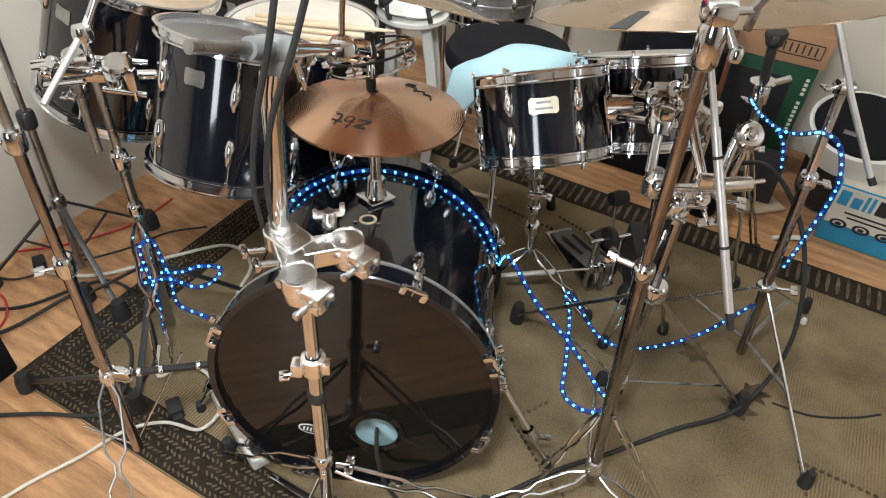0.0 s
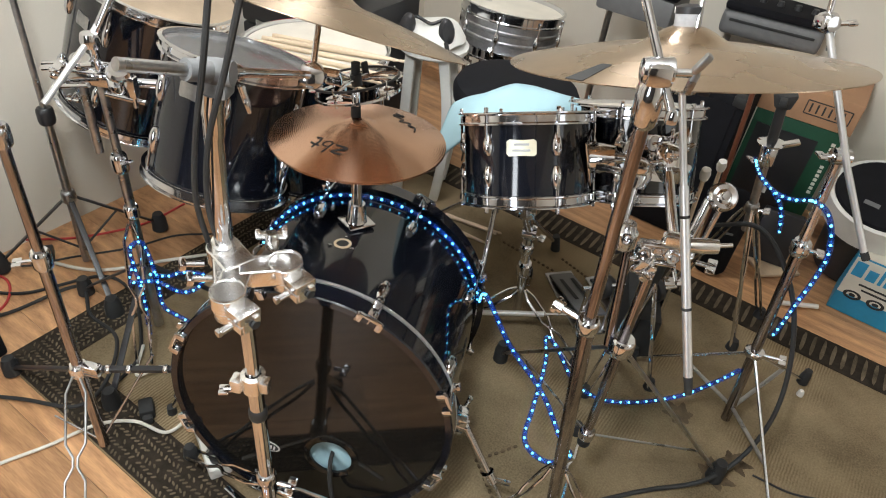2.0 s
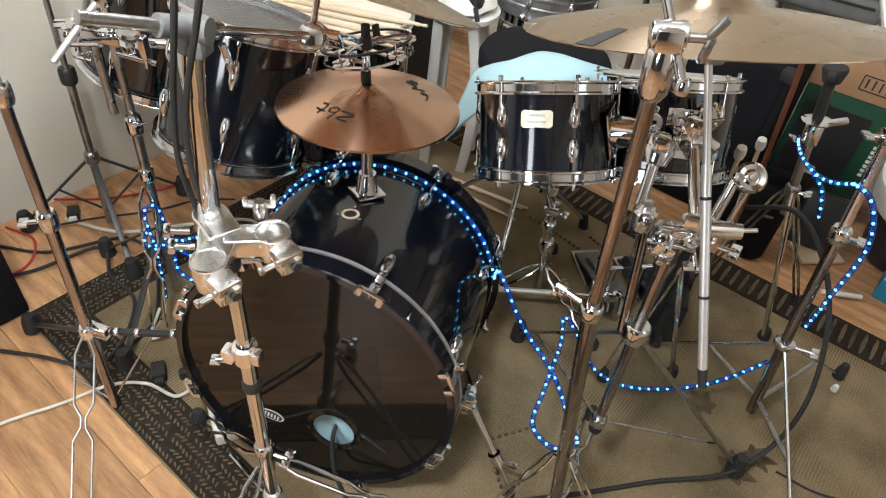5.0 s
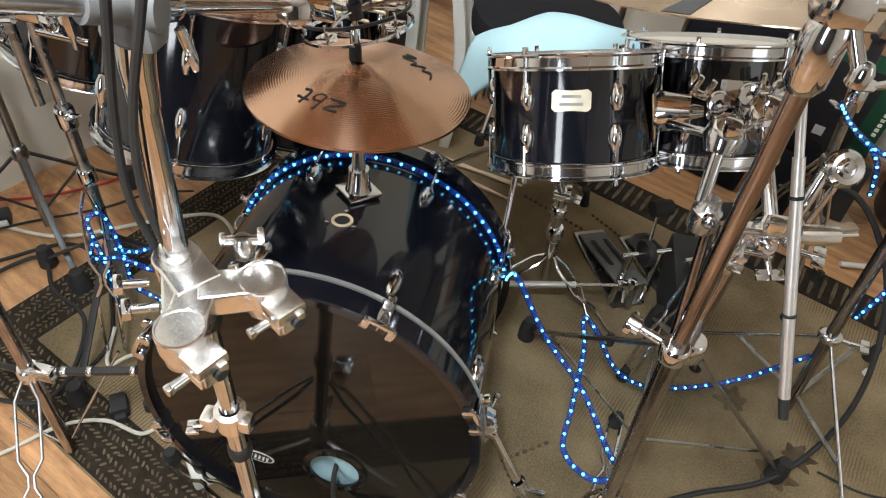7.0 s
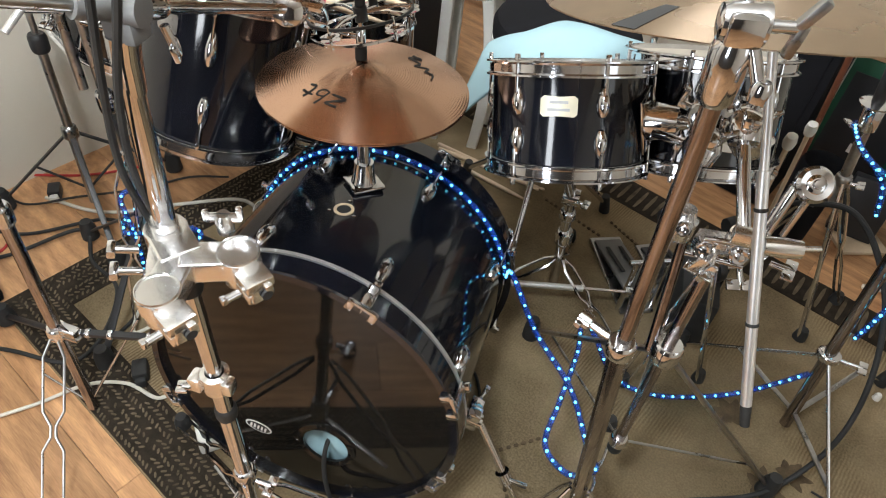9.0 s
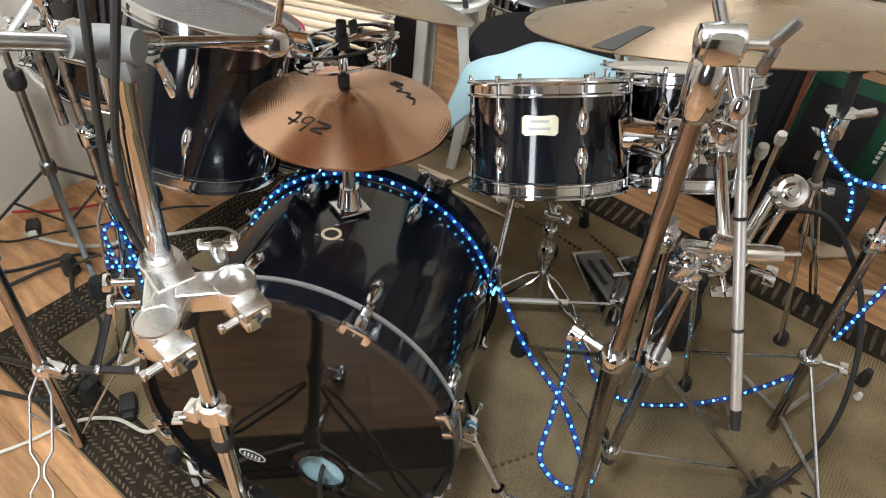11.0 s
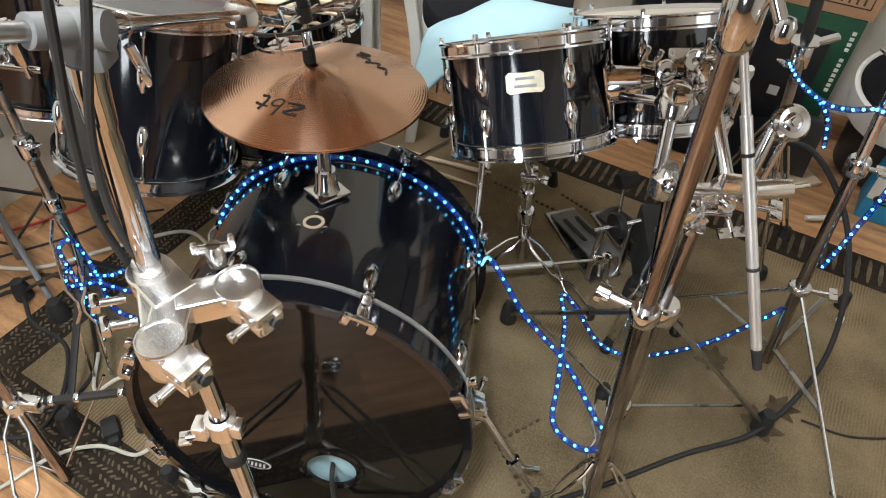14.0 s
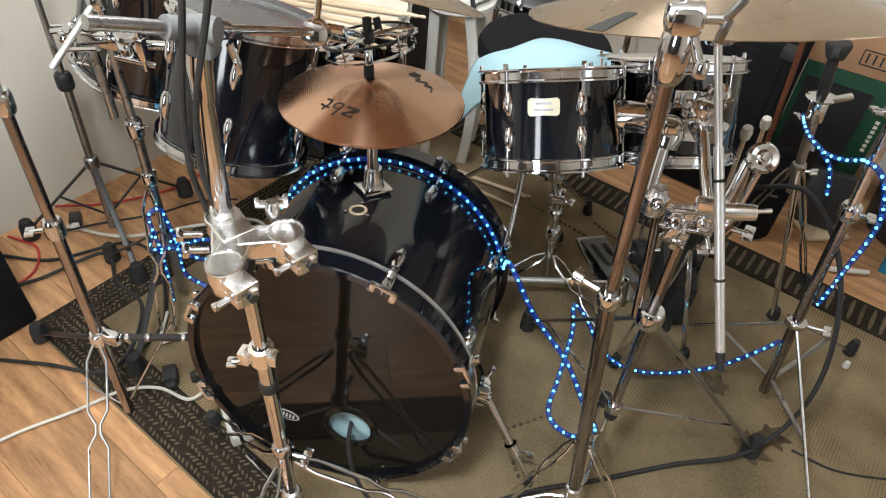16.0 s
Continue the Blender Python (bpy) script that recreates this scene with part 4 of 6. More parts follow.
part("tilter", moved(joined(lathe([(0, -0.020), (0.0145, -0.018), (0.0165, -0.012), (0.0165, 0.010), (0.0175, 0.012), (0.0175, 0.018), (0.008, 0.022), (0, 0.022)], 32), box(0.020, 0.026, 0.03, 0.005, (-0.012, 0, 0))), align(TL, (1, 0.15, 0.05))), CHROME, sg, "round chrome tilter", world=True)
wb = part("wing_bolt", tube([TL + V(0.018, 0.003, 0), TL + V(0.042, 0.006, 0.002)], 0.0055, 12), CHROME, sg, world=True)
part("wing_blade", moved(joined(moved(box(0.010, 0.012, 0.030, 0.004), Matrix.Translation((0.004, 0, 0.012)) @ Matrix.Rotation(radians(28), 4, "Y")), moved(box(0.010, 0.012, 0.030, 0.004), Matrix.Translation((0.0, 0, -0.012)) @ Matrix.Rotation(radians(8), 4, "Y"))), Matrix.Translation(TL + V(0.045, 0.006, 0.003))), STEEL, wb, world=True)
part("short_boom", tube([TL + V(0.028, -0.022, -0.040), TL + V(-0.052, 0.060, 0.105)], 0.0058, 12), CHROME, sg, "thin boom rod", world=True)
part("boom_ball", moved(lathe([(0, -0.010), (0.008, -0.008), (0.009, 0.004), (0.006, 0.010), (0, 0.011)], 16), Matrix.Translation(TL + V(0.030, -0.024, -0.043))), CHROME, sg, world=True)
collar(sg, GB + gd * 0.14, gd, 0.019, 0.05, "hub", CAST)
for ang, ln in ((200, 0.30), (80, 0.33), (325, 0.32)):
    d = V(math.cos(radians(ang)), math.sin(radians(ang)), 0)
    end = GB + d * ln + V(0, 0, 0.012)
    wire_leg(sg, GB + gd * 0.44 + d * 0.018, GB + d * ln * 0.5 + V(0, 0, 0.11), 0.010, 0.0036, "brace")
    wire_leg(sg, GB + gd * 0.10 + d * 0.02, end, 0.015)
    foot(sg, end, (0, 0, 0.03), 0.016)

# tom stand that carries the two small toms
TH, TB, THUB = V(0.50, 1.165, 0.755), V(0.489, 1.118, 0.19), V(0.490, 1.122, 0.525)
st = thing("tom_stand", V(0.55, 1.30, 0), "chrome double tom stand with cast holders and spread legs", "tom stand")
pole(st, [TB, TH], 0.0112, "lower_tube", DIMCHROME)
pole(st, [THUB + V(-0.026, 0.004, -0.01), TH + V(-0.05, 0.02, -0.03)], 0.0088, "side_tube", DIMCHROME)
hold = part("holder_body", joined(moved(box(0.075, 0.032, 0.026, 0.004), Matrix.Translation(TH) @ Matrix.Rotation(0.15, 4, "Z")), moved(lathe([(0, -0.020), (0.019, -0.020), (0.021, -0.016), (0.021, 0.012), (0.017, 0.016), (0.013, 0.026), (0, 0.028)], 24), Matrix.Translation(TH + V(0.02, 0, 0.01))), moved(lathe([(0, -0.026), (0.021, -0.026), (0.023, -0.020), (0.023, 0.010), (0.017, 0.016), (0.014, 0.03), (0, 0.032)], 24), Matrix.Translation(TH + V(-0.062, 0.026, 0.0))), moved(box(0.032, 0.020, 0.034, 0.003), Matrix.Translation(TH + V(-0.028, -0.016, 0.004)) @ Matrix.Rotation(0.5, 4, "Z"))), CAST, st, "cast metal tom holder block", world=True)
for p, ax, r in ((V(-0.030, -0.030, 0.006), (-0.3, -1, 0.3), 0.013), (V(0.022, -0.024, 0.006), (0.2, -1, 0.3), 0.015), (V(-0.062, -0.002, 0.012), (-0.3, -1, 0.4), 0.012), (V(0.052, -0.012, 0.012), (0.6, -1, 0.5), 0.011)):
    part("clamp_disc", moved(lathe([(0, -0.008), (r * 0.85, -0.008), (r, -0.004), (r, 0.004), (r * 0.75, 0.008), (r * 0.4, 0.007), (r * 0.36, 0.011), (0, 0.012)], 20), align(TH + p, ax)), CHROME, hold, world=True)
for p, q in ((V(-0.05, -0.02, -0.018), V(0.035, -0.026, -0.012)), (V(-0.035, -0.026, 0.024), V(0.045, -0.02, 0.028))):
    pole(hold, [TH + p, TH + q], 0.0045, "clamp_rod")
part("hanging_wing", moved(joined(box(0.016, 0.008, 0.030, 0.003, (-0.010, 0, -0.014)), box(0.014, 0.008, 0.040, 0.003, (0.010, 0, -0.020)), tube([(0, 0, 0.0), (0, 0.02, 0.012)], 0.006, 10)), Matrix.Translation(TH + V(-0.012, -0.034, -0.014)) @ Matrix.Rotation(radians(25), 4, "Y")), CAST, hold, "bright wing bolt", world=True)
for k, (p, ax) in enumerate([(V(0.04, -0.03, -0.035), (0.3, -1, -0.6)), (V(-0.02, -0.03, -0.03), (-0.4, -1, -0.4)), (V(0.09, -0.02, 0.0), (1, -0.3, 0.1))]):
    wing(st, TH + p, ax, 0.022)


def tom_arm(base, ball, shell_at):
    pole(st, [base, ball + (base - ball) * 0.12], 0.0105, "l_arm")
    b = part("ball_joint", joined(moved(lathe([(0, -0.028), (0.022, -0.024), (0.030, 0.0), (0.024, 0.022), (0.012, 0.034), (0, 0.036)], 24), align(ball, ball - base)), moved(box(0.026, 0.03, 0.022, 0.006), Matrix.Translation(ball + V(0.0, -0.022, 0.03)))), CHROME, st, world=True)
    pole(b, [ball, shell_at], 0.0075, "hex_rod")
    wing(b, ball + V(0.02, -0.022, 0.04), (0.3, -0.4, 1), 0.014)
    return b


tom_arm(TH + V(-0.075, 0.03, 0.02), V(0.430, 1.245, 0.860), V(0.365, 1.315, 0.822))
tom_arm(TH + V(0.02, 0.0, 0.03), V(0.485, 1.29, 0.880), V(0.50, 1.43, 0.835))
for p, ax in ((V(0.455, 1.30, 0.905), (0.2, -0.5, 1)), (V(0.50, 1.31, 0.915), (0.3, -0.4, 1)), (V(0.41, 1.27, 0.90), (-0.3, -0.5, 1))):
    eye = part("eye_bolt", moved(joined(lathe([(0.006, -0.006), (0.015, -0.006), (0.0165, 0), (0.015, 0.006), (0.006, 0.006)], 20, True), box(0.014, 0.012, 0.03, 0.003, (0, -0.022, 0))), align(p, (0.1, -1, 0.25))), CHROME, st, "chrome eye bolt", world=True)
    wing(st, p + V(0.01, 0.0, -0.03), ax, 0.012)
part("ratchet_cup", moved(lathe([(0, -0.03), (0.020, -0.028), (0.034, -0.008), (0.036, 0.004), (0.020, 0.014), (0.014, 0.03), (0, 0.03)], 28), align(V(0.505, 1.31, 0.855), (-0.1, 0.1, 1))), CHROME, st, world=True)
# cone brackets on the toms
for c, u, p in ((T1C, T1U, V(0.45, 1.345, 0.82)), (T2C, T2U, V(0.49, 1.38, 0.85))):
    out = (p - c)
    out = (out - Vector(u).normalized() * out.dot(Vector(u).normalized())).normalized()
    rr = 0.137 if c is T1C else 0.147
    base = c + out * rr
    part("tom_bracket", moved(joined(box(0.10, 0.066, 0.006, 0.002, (0, 0, 0.004)), lathe([(0.034, 0.004), (0.035, 0.010), (0.027, 0.058), (0.014, 0.061), (0.009, 0.078), (0, 0.078)], 28)), align(base, out, 90)), CHROME, st, "chrome cone bracket on the tom shell", world=True)
for p, spin in ((V(0.405, 1.36, 0.868), 0.2), (V(0.520, 1.42, 0.865), -0.2)):
    part("bracket_fork", moved(joined(box(0.030, 0.012, 0.012, 0.003, (0, 0, -0.010)), box(0.009, 0.012, 0.026, 0.003, (-0.011, 0, 0.006)), box(0.009, 0.012, 0.026, 0.003, (0.011, 0, 0.006)), tube([(0, 0.03, -0.012), (0, 0, -0.012)], 0.006, 10)), Matrix.Translation(p) @ Matrix.Rotation(spin, 4, "Y")), CHROME, st, "chrome forked clamp", world=True)
for e in (V(0.872, 1.235, 0.03), V(0.262, 1.485, 0.03), V(0.60, 1.62, 0.03)):
    d = (e - THUB).normalized()
    strap_leg(st, THUB + d * 0.02, e, 0.017, 0.008, STEEL)
    strap_leg(st, TB + V(0, 0, 0.03), THUB.lerp(e, 0.80), 0.006, 0.003, STEEL)
    foot(st, e, (0, 0, 0.045), 0.019)
    part("leg_bolt", moved(tube([(0, 0, -0.012), (0, 0, 0.012)], 0.006, 10), align(THUB + d * 0.03, d.cross(V(0, 0, 1)))), CHROME, st, world=True)
collar(st, THUB, TH - TB, 0.026, 0.045, "hub", CHROME)
collar(st, TB + V(0, 0, 0.03), (0, 0, 1), 0.018, 0.03, "lower_hub", CHROME)
collar(st, TB, (0, 0, 1), 0.0145, 0.02, "end_cap", RUBBER)
# adjustable arm with large round ratchet
KB = V(0.578, 1.185, 0.883)
ra = thing("ratchet_arm", KB, "chrome ratchet arm with round dial on the tom stand", "clamp arm")
part("dial", moved(lathe([(0, -0.016), (0.022, -0.014), (0.0265, -0.006), (0.0265, 0.006), (0.022, 0.011), (0.014, 0.009), (0.010, 0.012), (0.007, 0.012), (0.006, 0.016), (0, 0.017)], 32), align(KB, (0.1, -0.75, 0.65))), CHROME, ra, world=True)
pole(ra, [KB + V(-0.02, 0.0, -0.01), V(0.545, 1.16, 0.80), V(0.53, 1.155, 0.765)], [0.0085, 0.0095, 0.008], "bracket", CHROME)
pole(ra, [KB + V(0.01, 0.01, -0.01), KB + V(0.0, 0.0, -0.10)], 0.0050, "hang_rod", CHROME)
# thin boom rod
RT, RB = V(0.452, 1.205, 1.055), V(0.590, 0.993, 0.610)
ro = thing("boom_rod", RB, "long thin brushed aluminium boom rod with black tip", "boom rod")
pole(ro, [RT, RT.lerp(RB, 0.33)], 0.0062, "upper_rod", ALU)
pole(ro, [RT.lerp(RB, 0.31), RB], 0.0082, "lower_rod", ALU)
pole(ro, [RB, RB + (RB - RT).normalized() * 0.035], [0.0085, 0.007], "tip", RUBBER)
for f in (0.415, 0.745):
    collar(ro, RT.lerp(RB, f), RB - RT, 0.0089, 0.006, "mark_ring", RUBBER)
part("rod_tilter", moved(lathe([(0, -0.02), (0.016, -0.018), (0.018, 0), (0.016, 0.018), (0, 0.02)], 24), align(RT + V(0, 0.005, 0.012), (1, 0.3, 0))), CHROME, ro, world=True)
part("tilter_knob", moved(box(0.02, 0.02, 0.035, 0.005), Matrix.Translation(RT + V(0.036, 0.012, 0.015))), RUBBER, ro, world=True)
pole(ro, [RT + V(0, 0.005, 0.02), RCC + V(0.002, 0.02, 0.10)], 0.0048, "cymbal_rod", CHROME)
cc = RT.lerp(RB, 0.525)
part("rod_clamp", joined(moved(lathe([(0.008, -0.024), (0.013, -0.024), (0.015, 0), (0.013, 0.026), (0.008, 0.026)], 24, True), align(cc + V(0.03, 0.01, 0.005), (1, 0.1, 0.1))), moved(box(0.05, 0.022, 0.024, 0.006), Matrix.Translation(cc + V(-0.01, 0.02, 0.0))), tube([cc + V(0.05, 0.01, 0.01), cc + V(0.078, 0.014, 0.016)], 0.0042, 10), tube([cc + V(-0.03, 0.03, 0.0), TH + V(0.05, 0, 0.008)], 0.0075, 14)), CAST, ro, "cast clamp holding the rod", world=True)

# stand wound with rope light
FB, FT = V(0.905, 1.40, 0.06), V(0.872, 1.485, 0.845)
sf = thing("cymbal_boom_stand", V(0.905, 1.40, 0), "chrome stand wrapped with blue rope light", "cymbal stand")
fd = FT - FB
pole(sf, [FB, FB + fd * 0.72], 0.0130, "lower_tube", DIMCHROME)
pole(sf, [FB + fd * 0.7, FT], 0.0110, "upper_tube")
collar(sf, FB + fd * 0.72, fd, 0.021, 0.04)
wing(sf, FB + fd * 0.72 + V(0.035, -0.01, 0), (1, -0.2, 0), 0.016)
collar(sf, FB + fd * 0.31, fd, 0.024, 0.02, "hub")
wing(sf, FB + fd * 0.31 + V(0.055, -0.02, 0.01), (1, -0.3, 0.2), 0.018)
pole(sf, [FB + fd * 0.31, FB + fd * 0.31 + V(0.045, -0.016, 0.005)], 0.005, "bolt")
part("tilter", moved(lathe([(0, -0.02), (0.017, -0.018), (0.019, 0), (0.017, 0.018), (0, 0.02)], 24), align(FT + V(0, 0, 0.012), (1, 0.2, 0))), CHROME, sf, world=True)
wing(sf, FT + V(-0.035, -0.01, 0.012), (-1, -0.2, 0), 0.014)
pole(sf, [V(0.760, 1.56, 1.09), V(0.885, 1.462, 0.845), V(0.975, 1.395, 0.69)], 0.0075, "boom_rod", ALU)
ft = part("boom_tilter", moved(joined(lathe([(0, -0.022), (0.017, -0.020), (0.021, -0.006), (0.021, 0.008), (0.015, 0.020), (0, 0.022)], 28), box(0.02, 0.024, 0.03, 0.005, (-0.014, 0, 0))), align(V(0.755, 1.565, 1.10), (0.35, -1, 0.2))), CHROME, sf, "round chrome boom tilter", world=True)
wing(ft, V(0.755, 1.565, 1.10) + V(0.035, -0.006, 0.006), (1, -0.1, 0.3), 0.013)
pole(ft, [V(0.752, 1.57, 1.11), V(0.745, 1.585, 1.19)], 0.0065, "cymbal_post")
pole(ft, [V(0.770, 1.56, 1.09), V(0.775, 1.55, 1.05)], 0.006, "lock_bolt")
pole(sf, [V(0.975, 1.395, 0.69), V(0.985, 1.388, 0.675)], 0.0085, "boom_tip", RUBBER)
for e, s in ((V(0.99, 1.025, 0.015), 1), (V(1.19, 1.66, 0.015), 1), (V(0.66, 1.60, 0.015), 1)):
    a = FB + fd * 0.31
    pole(sf, [a + (e - a).normalized() * 0.02, e], 0.0045, "leg", CHROME)
    strap_leg(sf, FB + V(0, 0, 0.05), a.lerp(e, 0.55), 0.012, 0.004, STEEL)
    foot(sf, e, (0, 0, 0.045), 0.014)

# stands at the west side
SB0, SB1 = V(-0.668, 0.915, 0.015), V(-0.720, 1.005, 1.25)
sb = thing("cymbal_boom_stand", SB0, "chrome boom stand with wire legs on the rug corner", "cymbal stand")
bd = SB1 - SB0
pole(sb, [SB0, SB0 + bd * 0.46], 0.0125, "lower_tube", DIMCHROME)
pole(sb, [SB0 + bd * 0.44, SB0 + bd * 0.68], 0.0105, "middle_tube", DIMCHROME)
pole(sb, [SB0 + bd * 0.67, SB1], 0.0090, "upper_tube", STEEL)
for f in (0.46, 0.68):
    c = collar(sb, SB0 + bd * f, bd, 0.0185, 0.045)
    wing(c, SB0 + bd * f + V(-0.03, -0.02, 0), (-1, -0.6, 0), 0.013)
HB = SB0 + bd * 0.21
collar(sb, HB, bd, 0.020, 0.035, "hub", CAST)
wire_leg(sb, HB + V(0.0, -0.012, 0), V(-0.585, 0.672, 0.012), 0.021, 0.0028, "leg", STEEL)
strap_leg(sb, HB, V(-0.47, 0.985, 0.285), 0.015, 0.010, BLACKP)
for f in (0.30, 0.52, 0.90):
    collar(sb, HB.lerp(V(-0.47, 0.985, 0.285), f), V(-0.47, 0.985, 0.285) - HB, 0.0100, 0.012, "bar_ring", CHROME)
part("leg_clamp", moved(box(0.04, 0.024, 0.03, 0.005), Matrix.Translation(HB + V(0.035, 0.0, 0.01))), CHROME, sb, world=True)
strap_leg(sb, HB, V(-1.02, 1.055, 0.03), 0.014, 0.006, BLACKP)
foot(sb, V(-1.03, 1.057, 0.02), (0, 0, 0.04), 0.020)
pole(sb, [V(-0.80, 0.93, 0.06), SB0 + V(0, 0, 0.01)], 0.003, "brace", CHROME)
pole(sb, [SB0 + V(0, 0, 0.02), V(-0.55, 1.02, 0.27)], 0.003, "brace", CHROME)

SC0, SC1 = V(-1.105, 1.505, 0.02), V(-1.155, 1.60, 1.15)
sc = thing("microphone_stand", SC0, "dark steel tripod stand by the wall", "stand")
cdv = SC1 - SC0
pole(sc, [SC0, SC0 + cdv * 0.44], 0.0120, "lower_tube", STEEL)
pole(sc, [SC0 + cdv * 0.42, SC1], 0.0085, "upper_tube", STEEL)
collar(sc, SC0 + cdv * 0.44, cdv, 0.022, 0.05, "collar", BLACKP)
collar(sc, SC0 + cdv * 0.21, cdv, 0.020, 0.04, "hub", STEEL)
for e in (V(-0.985, 1.74, 0.03), V(-1.33, 1.40, 0.03), V(-0.90, 1.33, 0.03)):
    strap_leg(sc, SC0 + cdv * 0.215, e, 0.016, 0.006, BLACKP)
    strap_leg(sc, SC0 + cdv * 0.04, (SC0 + cdv * 0.215).lerp(e, 0.5), 0.008, 0.004, BLACKP)
    foot(sc, e, (0, 0, 0.04), 0.022)

SD0, SD1 = V(-0.735, 1.30, 0.04), V(-0.765, 1.345, 0.79)
sd = thing("tom_stand", SD0, "chrome and black tom stand with double post", "tom stand")
dd = SD1 - SD0
pole(sd, [SD0, SD0 + dd * 0.70], 0.0125, "lower_tube", STEEL)
pole(sd, [SD0 + dd * 0.68, SD1], 0.0100, "upper_tube", STEEL)
pole(sd, [SD0 + dd * 0.74 + V(-0.045, -0.005, 0), SD1 + V(-0.045, -0.005, 0)], 0.0105, "side_tube", STEEL)
collar(sd, SD0 + dd * 0.71, dd, 0.019, 0.05)
wing(sd, SD0 + dd * 0.71 + V(0.03, -0.02, 0.02), (1, -0.6, 0.4), 0.014)
part("holder_body", joined(moved(box(0.13, 0.04, 0.03, 0.008), Matrix.Translation(SD1) @ Matrix.Rotation(0.1, 4, "Z")), moved(box(0.05, 0.03, 0.05, 0.008), Matrix.Translation(SD1 + V(-0.06, 0, -0.01))), moved(lathe([(0, -0.02), (0.024, -0.018), (0.026, 0.0), (0.022, 0.018), (0, 0.02)], 24), align(SD1 + V(0.055, -0.01, 0.0), (0.2, -0.6, 1))), tube([SD1 + V(-0.12, -0.02, 0.02), SD1 + V(0.01, 0.0, 0.035), SD1 + V(0.10, 0.05, 0.01)], 0.007, 10), tube([SD1 + V(0.05, 0.0, 0), SD1 + V(0.13, 0.03, -0.005)], 0.011, 12)), CHROME, sd, "chrome tom holder block", world=True)
for p, ax in ((V(-0.08, -0.03, 0.02), (-0.5, -1, 0.3)), (V(0.02, -0.03, 0.02), (0.2, -1, 0.6)), (V(-0.05, -0.03, -0.04), (0, -1, -0.4)), (V(0.07, -0.03, 0.03), (0.4, -0.6, 0.8))):
    wing(sd, SD1 + p, ax, 0.016)
for p, ax, r in ((V(-0.02, -0.02, 0.045), (0.3, -0.3, 1), 0.024), (V(0.075, -0.025, 0.04), (0.2, -0.4, 1), 0.030), (V(-0.095, -0.02, 0.0), (-1, -0.3, 0.2), 0.014), (V(-0.06, -0.035, 0.035), (-0.2, -1, 0.4), 0.014)):
    part("clamp_disc", moved(lathe([(0, -0.012), (r * 0.85, -0.011), (r, -0.004), (r, 0.005), (r * 0.8, 0.010), (r * 0.35, 0.009), (0, 0.011)], 24), align(SD1 + p, ax)), CHROME, sd, world=True)
for a, b in ((V(-0.115, -0.03, 0.015), V(0.02, -0.035, 0.05)), (V(-0.10, -0.03, -0.025), V(0.0, -0.04, 0.0)), (V(0.03, -0.03, -0.02), V(0.12, -0.02, -0.03))):
    pole(sd, [SD1 + a, SD1 + b], 0.0065, "clamp_rod", CHROME)
part("memory_block", moved(box(0.024, 0.02, 0.05, 0.004), Matrix.Translation((-0.665, 1.315, 0.80))), CHROME, sd, world=True)
pole(sd, [V(-0.665, 1.315, 0.75), V(-0.665, 1.315, 0.86)], 0.0055, "memory_rod", CHROME)
pole(sd, [SD1 + V(0.005, 0, 0.02), V(-0.755, 1.335, 0.88), V(-0.70, 1.42, 1.02)], 0.0095, "l_arm", CHROME)
part("arm_ball", moved(lathe([(0, -0.02), (0.02, -0.014), (0.022, 0.0), (0.018, 0.016), (0, 0.02)], 20), Matrix.Translation((-0.755, 1.333, 0.885))), CHROME, sd, world=True)
pole(sd, [V(-0.790, 1.19, 0.795), V(-0.755, 1.325, 0.885), V(-0.715, 1.43, 0.99)], 0.0070, "slant_rod", ALU)
collar(sd, SD0 + dd * 0.52, dd, 0.018, 0.04)
for e in (V(-1.03, 1.385, 0.025), V(-0.50, 1.45, 0.025), V(-0.72, 1.03, 0.025)):
    strap_leg(sd, SD0 + dd * 0.30, e, 0.016, 0.006, BLACKP)
    foot(sd, e, (0, 0, 0.04), 0.020)
wire_leg(sd, SD0 + dd * 0.50 + V(0.01, -0.03, 0), V(-0.70, 1.16, 0.03), 0.020)

# snare stand under the small tom, with wire legs
SN0 = V(0.275, 1.62, 0.02)
ss = thing("snare_stand", SN0, "small chrome snare stand with wire tripod legs", "drum stand")
pole(ss, [V(0.285, 1.66, 0.05), V(0.270, 1.655, 0.36)], 0.0135, "tube")
collar(ss, V(0.278, 1.658, 0.23), (0, 0, 1), 0.022, 0.05)
collar(ss, V(0.272, 1.656, 0.31), (0, 0, 1), 0.020, 0.03)
part("elbow", joined(moved(lathe([(0, -0.022), (0.022, -0.02), (0.024, 0), (0.022, 0.02), (0, 0.022)], 20), align((0.268, 1.655, 0.37), (1, 0, 0))), tube([(0.268, 1.655, 0.37), (0.25, 1.62, 0.45)], 0.014, 12), tube([(0.25, 1.62, 0.45), (0.235, 1.53, 0.62)], 0.012, 12), moved(box(0.05, 0.03, 0.03, 0.006), Matrix.Translation((0.25, 1.62, 0.46)))), CHROME, ss, world=True)
wing(ss, V(0.30, 1.65, 0.36), (1, -0.2, 0), 0.016)
for ang in (205, 325, 85):
    d = V(math.cos(radians(ang)), math.sin(radians(ang)), 0)
    e = V(0.285, 1.66, 0.015) + d * 0.24
    wire_leg(ss, V(0.285, 1.66, 0.15) + d * 0.012, e, 0.015, 0.0045)
    foot(ss, e, (0, 0, 0.025), 0.012)


